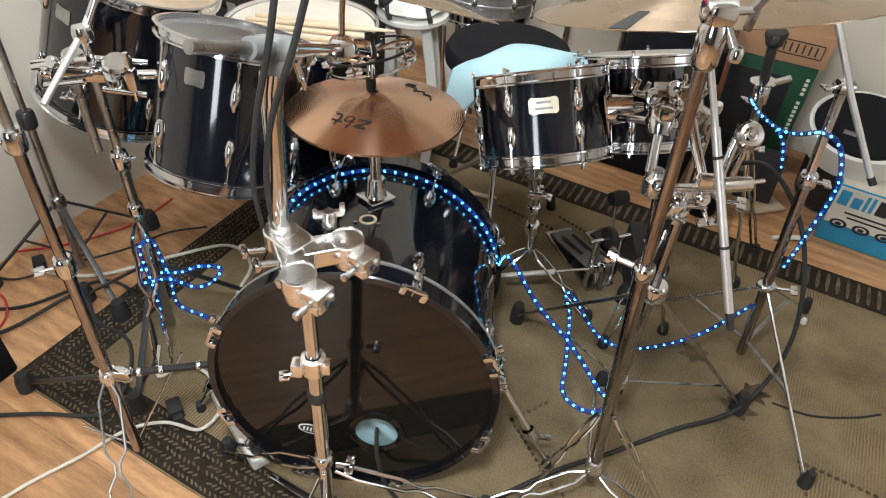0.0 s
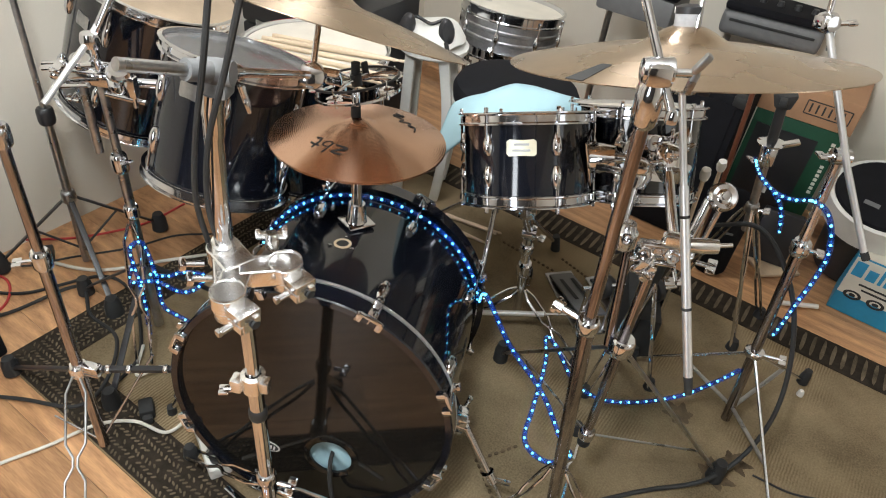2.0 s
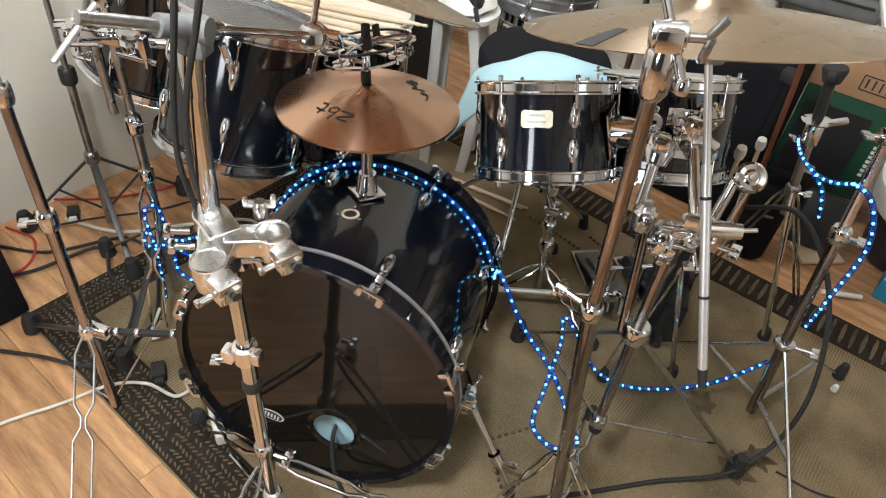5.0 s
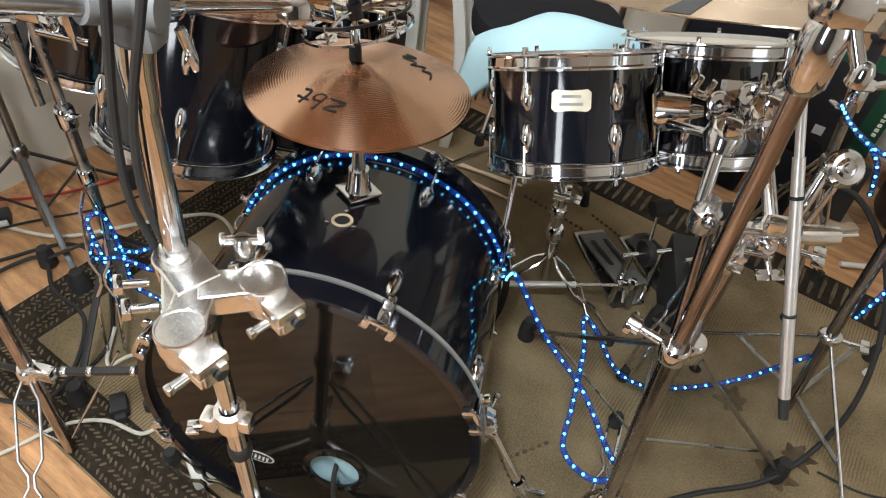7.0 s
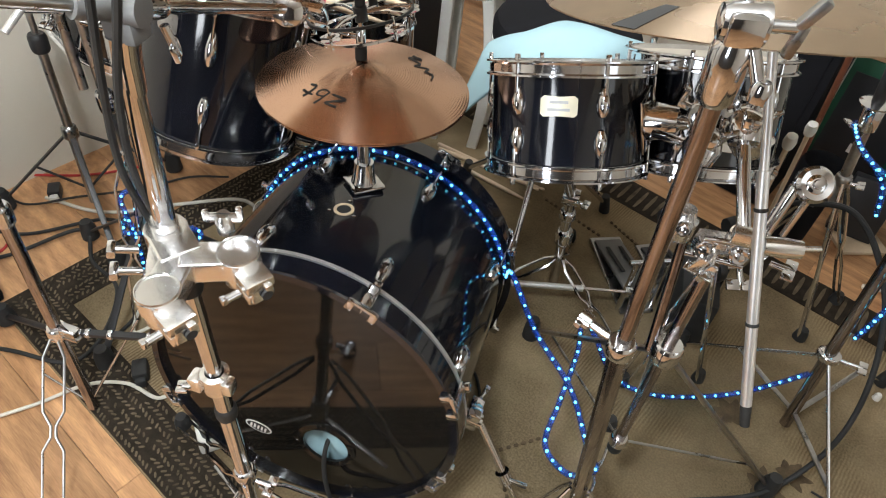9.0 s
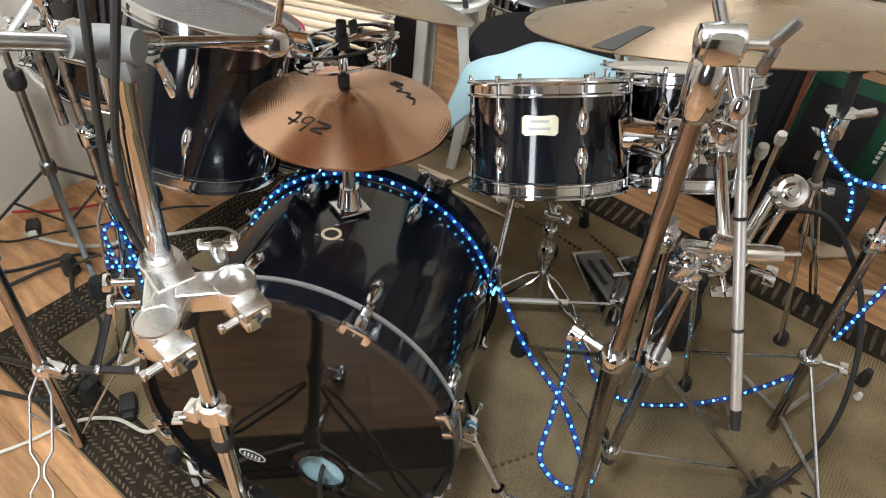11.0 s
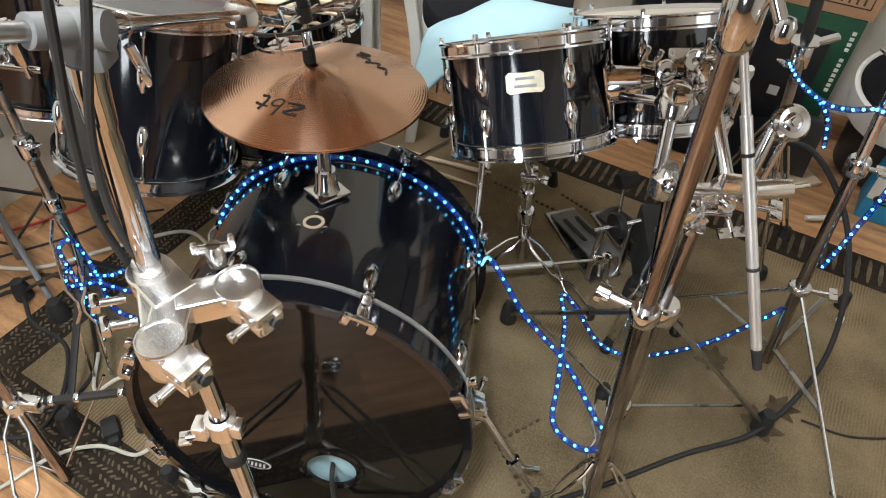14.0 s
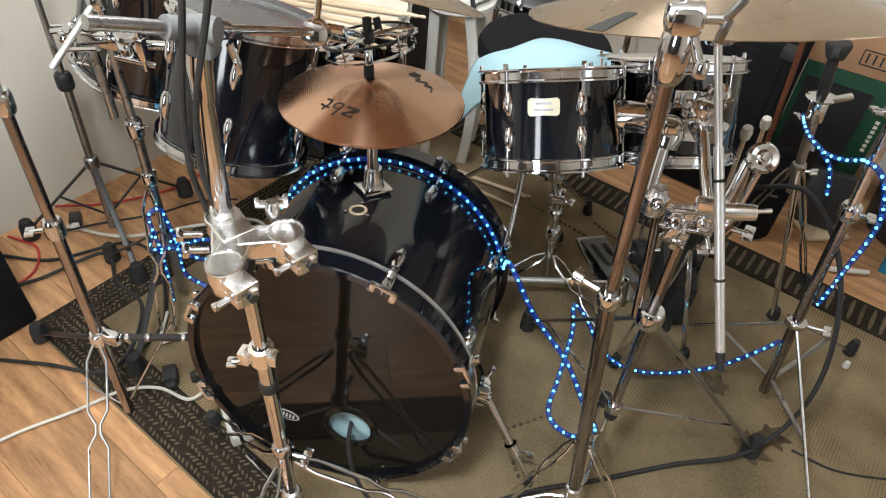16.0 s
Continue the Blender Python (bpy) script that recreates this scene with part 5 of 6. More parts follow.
# ---- things round the drums ----
def throne():
    c = V(0.150, 1.935, 0.02)
    ob = thing("drum_throne", c, "round drum throne with black fabric seat", "drum throne")
    part("seat", lathe([(0, 0.60), (0.172, 0.60), (0.186, 0.612), (0.188, 0.640), (0.178, 0.658), (0.15, 0.667), (0, 0.672)], 48), VINYL, ob)
    part("seat_base", lathe([(0, 0.52), (0.165, 0.52), (0.178, 0.53), (0.189, 0.60), (0.188, 0.612), (0.17, 0.60), (0, 0.60)], 48), WHITEP, ob, "white plastic seat side")
    part("print_bar", box(0.065, 0.010, 0.001, 0, (0.01, -0.12, 0.6705)), WHITEINK, ob, m=Matrix.Rotation(0.1, 4, "Z"), smooth=0)
    part("post", tube([(0, 0, 0.20), (0, 0, 0.53)], 0.014, 16), CHROME, ob)
    for a in (30, 150, 270):
        d = V(math.cos(radians(a)), math.sin(radians(a)), 0)
        part("leg", tube([V(0, 0, 0.30), d * 0.27 + V(0, 0, 0.02)], 0.009, 10), CHROME, ob)
        part("rubber_foot", tube([d * 0.265 + V(0, 0, 0.05), d * 0.275 + V(0, 0, -0.017)], [0.013, 0.018], 12), RUBBER, ob)
    return ob


throne()
# pale cloth draped from the seat on to the small tom
bm = bmesh.new()
bmesh.ops.create_grid(bm, x_segments=50, y_segments=40, size=1)
for v in bm.verts:
    u, w = v.co.x, v.co.y
    x = 0.185 + 0.19 * u + 0.02 * w
    y = 1.68 + 0.15 * w
    z = 0.786 - 0.125 * max(0.0, -u - 0.2) ** 1.5 - 0.02 * max(0.0, u) ** 3 - 0.09 * max(0, w) ** 2 - 0.05 * max(0.0, -w) ** 2
    z -= 0.11 * max(0.0, -u - 0.5) * max(0.0, -w - 0.1)
    z += 0.004 * math.sin(5 * u + 3 * w) + 0.010 * noise.noise(V(u * 2, w * 2, 1))
    v.co = V(x, y, z)
cloth = solid("cloth", bm, CLOTH, "light blue cloth draped over the drum behind the small tom", "cloth", smooth=80)
cloth.modifiers.new("thick", "SOLIDIFY").thickness = 0.004
ud = tom("rack_tom", V(0.20, 1.70, 0.630), V(-0.05, 0.06, 1), 0.118, 0.15, 6, "black tom hidden under the pale blue cloth", 15)


def back_snare():
    c, u = V(0.058, 2.55, 0.612), V(0.05, 0.12, 1)
    ob = thing("snare_drum", c, "hammered steel snare drum on a stand by the wall", "snare drum", m=align(c, u))
    part("shell", lathe([(0.178, -0.07), (0.182, -0.07), (0.182, -0.026), (0.186, -0.022), (0.186, -0.014), (0.182, -0.010), (0.182, 0.010), (0.186, 0.014), (0.186, 0.022), (0.182, 0.026), (0.182, 0.07), (0.178, 0.07)], 64, True), PEWTER, ob, "ribbed steel shell")
    part("top_hoop", lathe(hoop_prof(0.184, 0.05, 0.088), 64, True), CHROME, ob)
    part("bottom_hoop", lathe([(a, -z) for a, z in hoop_prof(0.184, 0.05, 0.088)], 64, True), CHROME, ob)
    part("batter_head", lathe([(0.183, 0.074), (0, 0.078)], 48), COATED, ob)
    part("resonant_head", lathe([(0.183, -0.074), (0, -0.078)], 48), COATED, ob)
    for k in range(8):
        a = 2 * math.pi * (k + 0.3) / 8
        lo = part("lug", LUG, CHROME, ob, m=Matrix.Rotation(a, 4, "Z") @ Matrix.Translation((0.183, 0, 0)))
        part("tension_rod", ROD, CHROME, lo, m=Matrix.Translation((0.008, 0, 0.01)))
        part("tension_rod", ROD, CHROME, lo, m=Matrix.Translation((0.008, 0, -0.01)) @ Matrix.Rotation(math.pi, 4, "X"))
    part("strainer", box(0.03, 0.045, 0.08, 0.006, (0.2, 0, 0)), CHROME, ob, m=Matrix.Rotation(radians(-20), 4, "Z"))
    st2 = thing("snare_stand", V(0.052, 2.55, 0), "chrome snare stand with basket arms", "drum stand")
    pole(st2, [(0.052, 2.55, 0.10), (0.052, 2.55, 0.54)], 0.0125)
    for a in (20, 140, 260):
        d = V(math.cos(radians(a)), math.sin(radians(a)), 0)
        pole(st2, [V(0.052, 2.55, 0.50), V(0.052, 2.55, 0.56) + d * 0.17, V(0.052, 2.55, 0.60) + d * 0.205], 0.007, "basket_arm")
        pole(st2, [V(0.052, 2.55, 0.25), V(0.052, 2.55, 0.015) + d * 0.27], 0.007, "leg")
        foot(st2, V(0.052, 2.55, 0.015) + d * 0.27)


back_snare()


def stool(c):
    """Slim white stool: flat legs, two straight and two bowed."""
    ob = thing("side_stool", c, "slim white plastic stool with bowed legs", "stool")
    part("stool_top", lathe([(0, 0.585), (0.115, 0.585), (0.125, 0.592), (0.125, 0.606), (0.115, 0.612), (0, 0.612)], 32), WHITEP, ob)
    for x, y, bowed in ((-0.065, -0.06, 0.0), (0.065, -0.06, 0.03), (-0.065, 0.07, 0.0), (0.065, 0.07, 0.03)):
        bm = bmesh.new()
        rows = []
        for k in range(9):
            f = k / 8
            o = V(x + bowed * math.sin(math.pi * f) - bowed * 0.5 + x * 0.25 * (1 - f), y * (1.2 - 0.2 * f), 0.586 * f)
            rows.append([bm.verts.new(o + V(a * 0.018, b * 0.013, 0)) for a, b in ((-1, -1), (1, -1), (1, 1), (-1, 1))])
        for a, b in zip(rows, rows[1:]):
            for q in range(4):
                bm.faces.new((a[q], a[(q + 1) % 4], b[(q + 1) % 4], b[q]))
        bm.faces.new(rows[0][::-1])
        bm.faces.new(rows[-1])
        bmesh.ops.bevel(bm, geom=bm.edges[:], offset=0.003, segments=1, affect="EDGES")
        part("leg", bm, WHITEP, ob)
    return ob


stool(V(-0.178, 2.31, 0))
# bag with headphones on the stool
bag = thing("headphones", V(-0.185, 2.30, 0.632), "black headphones lying on a white cloth bag", "headphones")
bm = lathe([(0, -0.02), (0.09, -0.018), (0.115, 0.0), (0.10, 0.03), (0.05, 0.045), (0, 0.05)], 32)
for v in bm.verts:
    if v.co.z > -0.015:
        v.co += 0.012 * noise.noise_vector(v.co * 16)
part("bag_cloth", bm, WHITEP, bag, "white cloth bag")
for x, tilt in ((-0.075, -0.5), (0.06, 0.6)):
    cup = part("ear_cup", moved(lathe([(0, -0.016), (0.028, -0.015), (0.034, -0.004), (0.034, 0.006), (0.026, 0.015), (0, 0.017)], 24), Matrix.Translation((x, -0.06, 0.045)) @ Matrix.Rotation(tilt, 4, "Z") @ Matrix.Rotation(1.2, 4, "X") @ Matrix.Diagonal((0.8, 1.25, 1, 1))), BLACKP, bag)
    part("cable_sleeve", tube([(x + 0.005, -0.085, 0.02), (x + 0.02, -0.10, -0.02)], 0.008, 8), RUBBER, cup)
part("headband", tube(curve([(-0.075, -0.05, 0.065), (-0.05, -0.02, 0.065), (0.0, -0.035, 0.055), (0.045, -0.02, 0.07), (0.065, -0.05, 0.065)], 5), 0.006, 8), BLACKP, bag)

# red fabric bundle at the wall
bm = lathe([(0, 0), (0.20, 0.01), (0.23, 0.06), (0.17, 0.12), (0.05, 0.14), (0, 0.14)], 32)
for v in bm.verts:
    v.co += 0.02 * noise.noise_vector(v.co * 9)
solid("red_drum_bag", bm, REDC, "crumpled bright red fabric bag on a black case", "bag", m=Matrix.Translation((-0.60, 2.30, 0.722)) @ Matrix.Diagonal((0.8, 0.55, 0.6, 1)))
crate = thing("equipment_case", (0, 0, 0), "black equipment case behind the floor tom", "case", m=pose(-0.58, 2.40, 0, 0, 0, -24))
part("case_body", box(0.5, 0.4, 0.56, 0.012, (0, 0, 0.28)), BLACKP, crate)
part("case_lid", box(0.5, 0.4, 0.14, 0.012, (0, 0, 0.635)), BLACKP, crate)
for x in (-0.15, 0.15):
    part("latch", box(0.04, 0.01, 0.06, 0.002, (x, -0.203, 0.56)), CHROME, crate)


def carton(name, m, sx, sy, sz, material, label, bev=0.004):
    ob = thing(name, (0, 0, 0), label, "box", m=m)
    part("carton_body", box(sx, sy, sz, bev, (0, 0, sz / 2)), material, ob)
    return ob


# blue carton; its trade name is drawn as plain bars
PB = Matrix.Translation((1.557, 2.088, 0.0)) @ Matrix.Rotation(radians(-26), 4, "Z")
pb = carton("blue_carton", PB, 0.34, 0.20, 0.235, BLUEC, "blue and cream printed carton on the wood floor")
part("cream_panel", box(0.335, 0.002, 0.15, 0, (0, -0.1012, 0.155)), CREAMC, pb, "cream printed panel", smooth=0)
part("cream_top", box(0.335, 0.195, 0.002, 0, (0, 0, 0.2362)), CREAMC, pb, smooth=0)
for x, wide, high, ink in ((-0.142, 0.034, 0.058, BLUEINK), (-0.100, 0.030, 0.042, BLUEINK), (-0.071, 0.011, 0.060, BLUEINK), (-0.052, 0.011, 0.060, BLUEINK), (-0.018, 0.036, 0.058, INK), (0.030, 0.034, 0.042, INK), (0.072, 0.034, 0.058, INK), (0.112, 0.030, 0.042, INK)):
    part("name_bar", box(wide, 0.001, high, 0, (x, -0.1027, 0.160 + high / 2)), ink, pb, smooth=0)
for k, wl in enumerate((0.20, 0.17)):
    part("print_bar", box(wl, 0.001, 0.007, 0, (-0.02, -0.1026, 0.135 - 0.018 * k)), INK, pb, smooth=0)
for k in range(4):
    part("pictured_reel", moved(joined(lathe([(0.014, 0), (0.022, 0.001), (0.022, 0.002), (0.014, 0.002)], 20, True), lathe([(0, 0.0005), (0.008, 0.001), (0.008, 0.002), (0, 0.002)], 16)), Matrix.Translation((-0.12 + 0.075 * k, -0.1012, 0.085)) @ Matrix.Rotation(radians(90), 4, "X") @ Matrix.Diagonal((1.3, 0.8, 1, 1))), INK, pb)

# tall green carton with a brown one on top
GBX = Matrix.Translation((1.210, 2.625, 0.0)) @ Matrix.Rotation(radians(-22), 4, "Z")
gb = carton("green_carton", GBX, 0.31, 0.26, 0.47, GREEN, "dark green printed carton with white lettering")
part("black_panel", box(0.22, 0.002, 0.36, 0, (-0.025, -0.1312, 0.24)), BLACKP, gb, "black printed panel", smooth=0)
for k in range(12):
    if k != 4:
        part("name_bar", box(0.013, 0.001, 0.012, 0, (0.135, -0.1318, 0.425 - 0.0185 * k)), CREAMC, gb, smooth=0)
part("code_sticker", box(0.035, 0.001, 0.035, 0, (-0.02, -0.1325, 0.17)), WHITEINK, gb, smooth=0)
cb = carton("brown_carton", GBX @ Matrix.Translation((0.0, 0.02, 0.471)), 0.34, 0.30, 0.12, CARD, "long brown cardboard carton lying on the green one")
part("print_frame", joined(*[box(a, 0.0012, b, 0, (x, -0.1508, z)) for a, b, x, z in ((0.15, 0.004, 0.07, 0.085), (0.15, 0.004, 0.07, 0.035), (0.004, 0.05, -0.005, 0.06), (0.004, 0.05, 0.145, 0.06))]), INK, cb, "printed black frame", smooth=0)
for k in range(6):
    part("print_bar", box(0.006, 0.0012, 0.034, 0, (0.012 + 0.022 * k, -0.1508, 0.06)), INK, cb, smooth=0)

# black loudspeaker cabinets
spk = thing("loudspeaker", (0, 0, 0), "black loudspeaker cabinet behind the toms", "loudspeaker", m=pose(0.80, 2.50, 0, 0, 0, -24))
part("cabinet", box(0.34, 0.30, 0.60, 0.012, (0, 0, 0.30)), VINYL, spk)
part("grille", box(0.29, 0.008, 0.54, 0.003, (0, -0.152, 0.30)), VINYL, spk, "black mesh grille")
part("corner_cap", box(0.05, 0.05, 0.04, 0.01, (-0.15, -0.13, 0.585)), RUBBER, spk)
part("corner_cap", box(0.05, 0.05, 0.04, 0.01, (0.15, -0.13, 0.585)), RUBBER, spk)
lsp = thing("floor_monitor", V(-1.29, 1.02, 0), "black floor loudspeaker with chamfered side at the rug corner", "loudspeaker")
part("cabinet", moved(box(0.30, 0.34, 0.42, 0.015, (0, 0, 0.21)), Matrix.Rotation(radians(-24), 4, "Z")), VINYL, lsp)
part("grille", moved(box(0.26, 0.006, 0.36, 0.002, (0, -0.172, 0.21)), Matrix.Rotation(radians(-24), 4, "Z")), BLACKP, lsp)

# round black-topped pad drum with white rim
PDC = V(1.44, 2.24, 0.375)
pd = thing("pad_drum", PDC, "round drum with black top and white side", "drum", m=align(PDC, (-0.15, -0.25, 1)))
part("side", lathe([(0.165, -0.10), (0.175, -0.10), (0.182, -0.03), (0.182, 0.0), (0.172, 0.006), (0.165, 0.0)], 48, True), WHITEP, pd, "white plastic side")
part("pad_top", lathe([(0.168, -0.002), (0.160, 0.010), (0.12, 0.016), (0, 0.018)], 48), VINYL, pd, "black fabric top")
part("print_bar", box(0.05, 0.02, 0.001, 0, (-0.03, -0.08, 0.0178)), GREYP, pd, smooth=0)
part("support", lathe([(0, -0.345), (0.13, -0.345), (0.14, -0.10), (0, -0.10)], 32), BLACKP, pd)

# wooden handled mallets and dark red pole
def mallet(p, q, label):
    p, q = Vector(p), Vector(q)
    ob = thing("mallet", p, label, "mallet", "mallets")
    pole(ob, [p, q], 0.0055, "handle", STICK)
    part("mallet_head", moved(lathe([(0, -0.018), (0.011, -0.016), (0.0135, 0), (0.011, 0.016), (0, 0.018)], 16), align(q, q - p)), WHITEP, ob, "white head", world=True)


mallet((0.70, 1.70, 0.30), (0.66, 1.62, 0.68), "mallet with white head standing behind the toms")
mallet((0.80, 1.90, 0.20), (0.745, 1.80, 0.615), "mallet with white head standing behind the toms")
mb = thing("mallet_bag", V(0.955, 2.165, 0), "black cylindrical stick bag", "stick bag")
part("bag_body", lathe([(0, 0.0), (0.052, 0.0), (0.060, 0.012), (0.066, 0.30), (0.062, 0.312), (0.056, 0.30), (0.05, 0.02), (0, 0.02)], 32), VINYL, mb)
part("print_bar", box(0.001, 0.035, 0.009, 0, (0.0655, 0, 0.20)), GREYP, mb, m=Matrix.Rotation(radians(-95), 4, "Z"), smooth=0)
solid("wooden_pole", tube([(0.93, 2.25, 0.0), (0.86, 2.15, 0.62), (0.83, 2.10, 0.80)], 0.0085, 12), DARKWOOD, "red-brown wooden pole leaning behind the toms", "pole")

# hi-hat style stand behind the rope light: black clamp post with wire legs
P0, P1 = V(0.935, 1.80, 0.03), V(0.838, 1.832, 0.80)
pv = P1 - P0
bs = thing("percussion_stand", V(0.935, 1.80, 0), "black and chrome percussion stand with wire frame", "drum stand")
pole(bs, [P0 + pv * 0.5, P0 + pv * 0.86], 0.012, "tube", STEEL)
pole(bs, [P0 + pv * 0.86, P1], 0.0135, "upper_post", BLACKP)
pc = part("clamp_head", joined(moved(lathe([(0, -0.03), (0.020, -0.03), (0.022, -0.01), (0.022, 0.02), (0.017, 0.03), (0, 0.03)], 24), align(P0 + pv * 0.82, pv)), moved(lathe([(0, 0.030), (0.034, 0.030), (0.036, 0.035), (0.018, 0.040), (0, 0.040)], 24), align(P0 + pv * 0.82, pv)), moved(box(0.075, 0.02, 0.012, 0.004), Matrix.Translation(P0 + pv * 0.86 + V(0.03, -0.01, 0.008)) @ Matrix.Rotation(radians(-25), 4, "Y"))), CHROME, bs, "chrome cast clamp", world=True)
part("top_knob", moved(joined(lathe([(0, -0.02), (0.021, -0.018), (0.030, 0.012), (0.027, 0.020), (0, 0.022)], 24), box(0.05, 0.018, 0.02, 0.005, (0.026, 0, 0.008))), align(P1 + V(0, 0, 0.015), pv)), RUBBER, bs, "black rubber knob", world=True)
wing(pc, P0 + pv * 0.80 + V(-0.035, -0.02, 0), (-1, -0.4, 0.2), 0.016)
wing(pc, P0 + pv * 0.60 + V(0.03, -0.01, 0), (1, -0.3, 0.3), 0.016)
collar(bs, P0 + pv * 0.60, pv, 0.018, 0.03, "hub", STEEL)
wire_leg(bs, P0 + pv * 0.60 + V(0, -0.012, 0), V(0.985, 1.745, 0.012), 0.013, 0.0045)
wire_leg(bs, P0 + pv * 0.60 + V(0.01, 0.01, 0), V(1.10, 1.93, 0.012), 0.013, 0.0045)
wire_leg(bs, P0 + pv * 0.60 + V(-0.01, 0.01, 0), V(0.80, 1.98, 0.012), 0.013, 0.0045)
for e in (V(0.985, 1.745, 0.012), V(1.10, 1.93, 0.012), V(0.80, 1.98, 0.012)):
    foot(bs, e, (0, 0, 0.03), 0.016)
solid("electronic_module", box(0.14, 0.05, 0.20, 0.006, (0, 0, 0.1)), BLACKP, "black box with dials standing behind the stand", "amplifier", m=pose(1.17, 2.26, 0.012, -12, 0, -15))
for p, yaw in (((1.20, 2.24, 0.001), 20),):
    solid("yellow_pad", box(0.16, 0.12, 0.012, 0.003, (0, 0, 0.006)), STICK, "yellowish wooden board on the floor", "board", m=pose(*p, 0, 0, yaw))
pole_ = solid("white_baton", tube([(1.19, 2.02, 0.012), (1.32, 2.04, 0.012)], 0.009, 10), WHITEP, "white plastic rod lying on the floor", "rod")

# ---- kick pedals ----
def pedal(m, label, board):
    ob = thing("kick_pedal", m.translation, label, "pedal", "pedals", m=m)
    part("base_plate", box(0.10, 0.30, 0.008, 0.003, (0, 0, 0.008)), STEEL, ob)
    part("footboard", moved(box(0.085, 0.27, 0.010, 0.004), Matrix.Translation((0, 0.0, 0.045)) @ Matrix.Rotation(radians(-13), 4, "X")), board, ob, "worn footboard")
    for q in (-0.02, 0.02):
        part("tread_slot", moved(box(0.012, 0.13, 0.003, 0.001), Matrix.Translation((q, 0.02, 0.052)) @ Matrix.Rotation(radians(-13), 4, "X")), RUBBER, ob)
    for x in (-0.05, 0.05):
        part("post", tube([(x, -0.13, 0.008), (x * 0.9, -0.13, 0.20)], 0.009, 10), CHROME, ob)
    part("axle", tube([(-0.07, -0.13, 0.20), (0.07, -0.13, 0.20)], 0.007, 10), CHROME, ob)
    part("cam", moved(lathe([(0, -0.01), (0.035, -0.01), (0.038, 0), (0.035, 0.01), (0, 0.01)], 20), Matrix.Translation((0, -0.13, 0.20)) @ Matrix.Rotation(radians(90), 4, "Y")), BLACKP, ob)
    part("beater_rod", tube([(0, -0.13, 0.20), (0.0, -0.11, 0.33)], 0.004, 8), CHROME, ob)
    part("beater", moved(lathe([(0, -0.028), (0.02, -0.026), (0.024, 0), (0.02, 0.026), (0, 0.028)], 16), Matrix.Translation((0, -0.115, 0.345)) @ Matrix.Rotation(radians(90), 4, "Y")), RUBBER, ob)
    return ob


pedal(pose(0.47, 1.80, 0.004, 0, 0, 25), "grey metal kick pedal on the rug", GREYP)
pedal(pose(0.62, 1.83, 0.004, 0, 0, 30), "black metal kick pedal on the rug", BLACKP)
dr = thing("pedal_link", V(0.53, 1.655, 0), "silver double-pedal drive shaft", "drive shaft")
pole(dr, [(0.15, 1.557, 0.103), (0.365, 1.612, 0.105)], 0.0085, "shaft", ALU)
pole(dr, [(0.36, 1.611, 0.105), (0.485, 1.642, 0.107)], 0.0045, "inner_shaft", CHROME)
part("joint", joined(moved(box(0.03, 0.022, 0.022, 0.004), Matrix.Translation((0.49, 1.643, 0.107)) @ Matrix.Rotation(0.25, 4, "Z")), moved(lathe([(0, -0.014), (0.012, -0.012), (0.014, 0.01), (0, 0.014)], 16), Matrix.Translation((0.515, 1.65, 0.112))), tube([(0.495, 1.63, 0.10), (0.495, 1.60, 0.085)], 0.005, 8)), CHROME, dr, "chrome universal joint", world=True)
pole(dr, [(0.52, 1.65, 0.115), (0.53, 1.655, 0.012)], 0.009, "end_post", STEEL)
hb = thing("hihat_pedal_stand", V(0.60, 1.60, 0), "chrome hi-hat stand with black pedal plate", "hi-hat stand")
pole(hb, [(0.625, 1.62, 0.05), (0.615, 1.50, 0.50)], 0.012, "tube", RUBBER)
for e in ((0.52, 1.42), (0.71, 1.50), (0.66, 1.78)):
    wire_leg(hb, V(0.617, 1.53, 0.40), V(*e, 0.012), 0.012, 0.004)
    foot(hb, V(*e, 0.012), (0, 0, 0.03), 0.014)
part("pedal_plate", moved(box(0.10, 0.22, 0.16, 0.012), Matrix.Translation((0.66, 1.72, 0.09))), RUBBER, hb, world=True)


# ---- cables and power strip ----
def cable(pts, r, material, label, steps=8):
    return solid("cable", tube(curve(pts, steps), r, 8), material, label, "cable", "cables")


G = 0.010
cable([(0.20, 0.88, G), (0.28, 0.934, G), (0.377, 0.991, G), (0.505, 1.051, G), (0.681, 1.142, G), (0.834, 1.20, 0.03), (0.93, 1.27, 0.09), (0.965, 1.32, 0.22), (0.95, 1.38, 0.38), (0.90, 1.45, 0.52), (0.81, 1.53, 0.61), (0.72, 1.60, 0.55)], 0.0062, RUBBER, "thick black cable hanging in a loop to the rug")
cable([(0.20, 0.88, G), (0.12, 0.84, G), (0.02, 0.84, G), (-0.045, 0.872, 0.04), (-0.070, 0.893, 0.11), (-0.079, 0.922, 0.165), (-0.080, 0.965, 0.172)], 0.005, RUBBER, "black cable into the bass drum port")
for dx, dy in ((0.0, 0.0), (0.020, -0.004)):
    cable([(-0.23 + dx, 0.82 + dy, 0.85), (-0.226 + dx, 0.80 + dy, 0.95), (-0.205 + dx, 0.79 + dy, 1.06), (-0.165 + dx * 1.6, 0.775 + dy, 1.20), (-0.13 + dx * 2.5, 0.78 + dy, 1.40), (-0.10 + dx * 3, 0.80, 1.75)], 0.0043, RUBBER, "black cable strapped along the boom stand")
cable([(-1.30, 1.16, 0.004), (-1.18, 1.24, 0.012), (-1.05, 1.38, 0.03), (-0.96, 1.30, G), (-0.84, 1.24, G), (-0.78, 1.10, G), (-0.80, 1.00, G), (-0.95, 0.98, 0.012), (-1.10, 0.96, 0.004)], 0.0055, RUBBER, "black cable coiled on the rug corner")
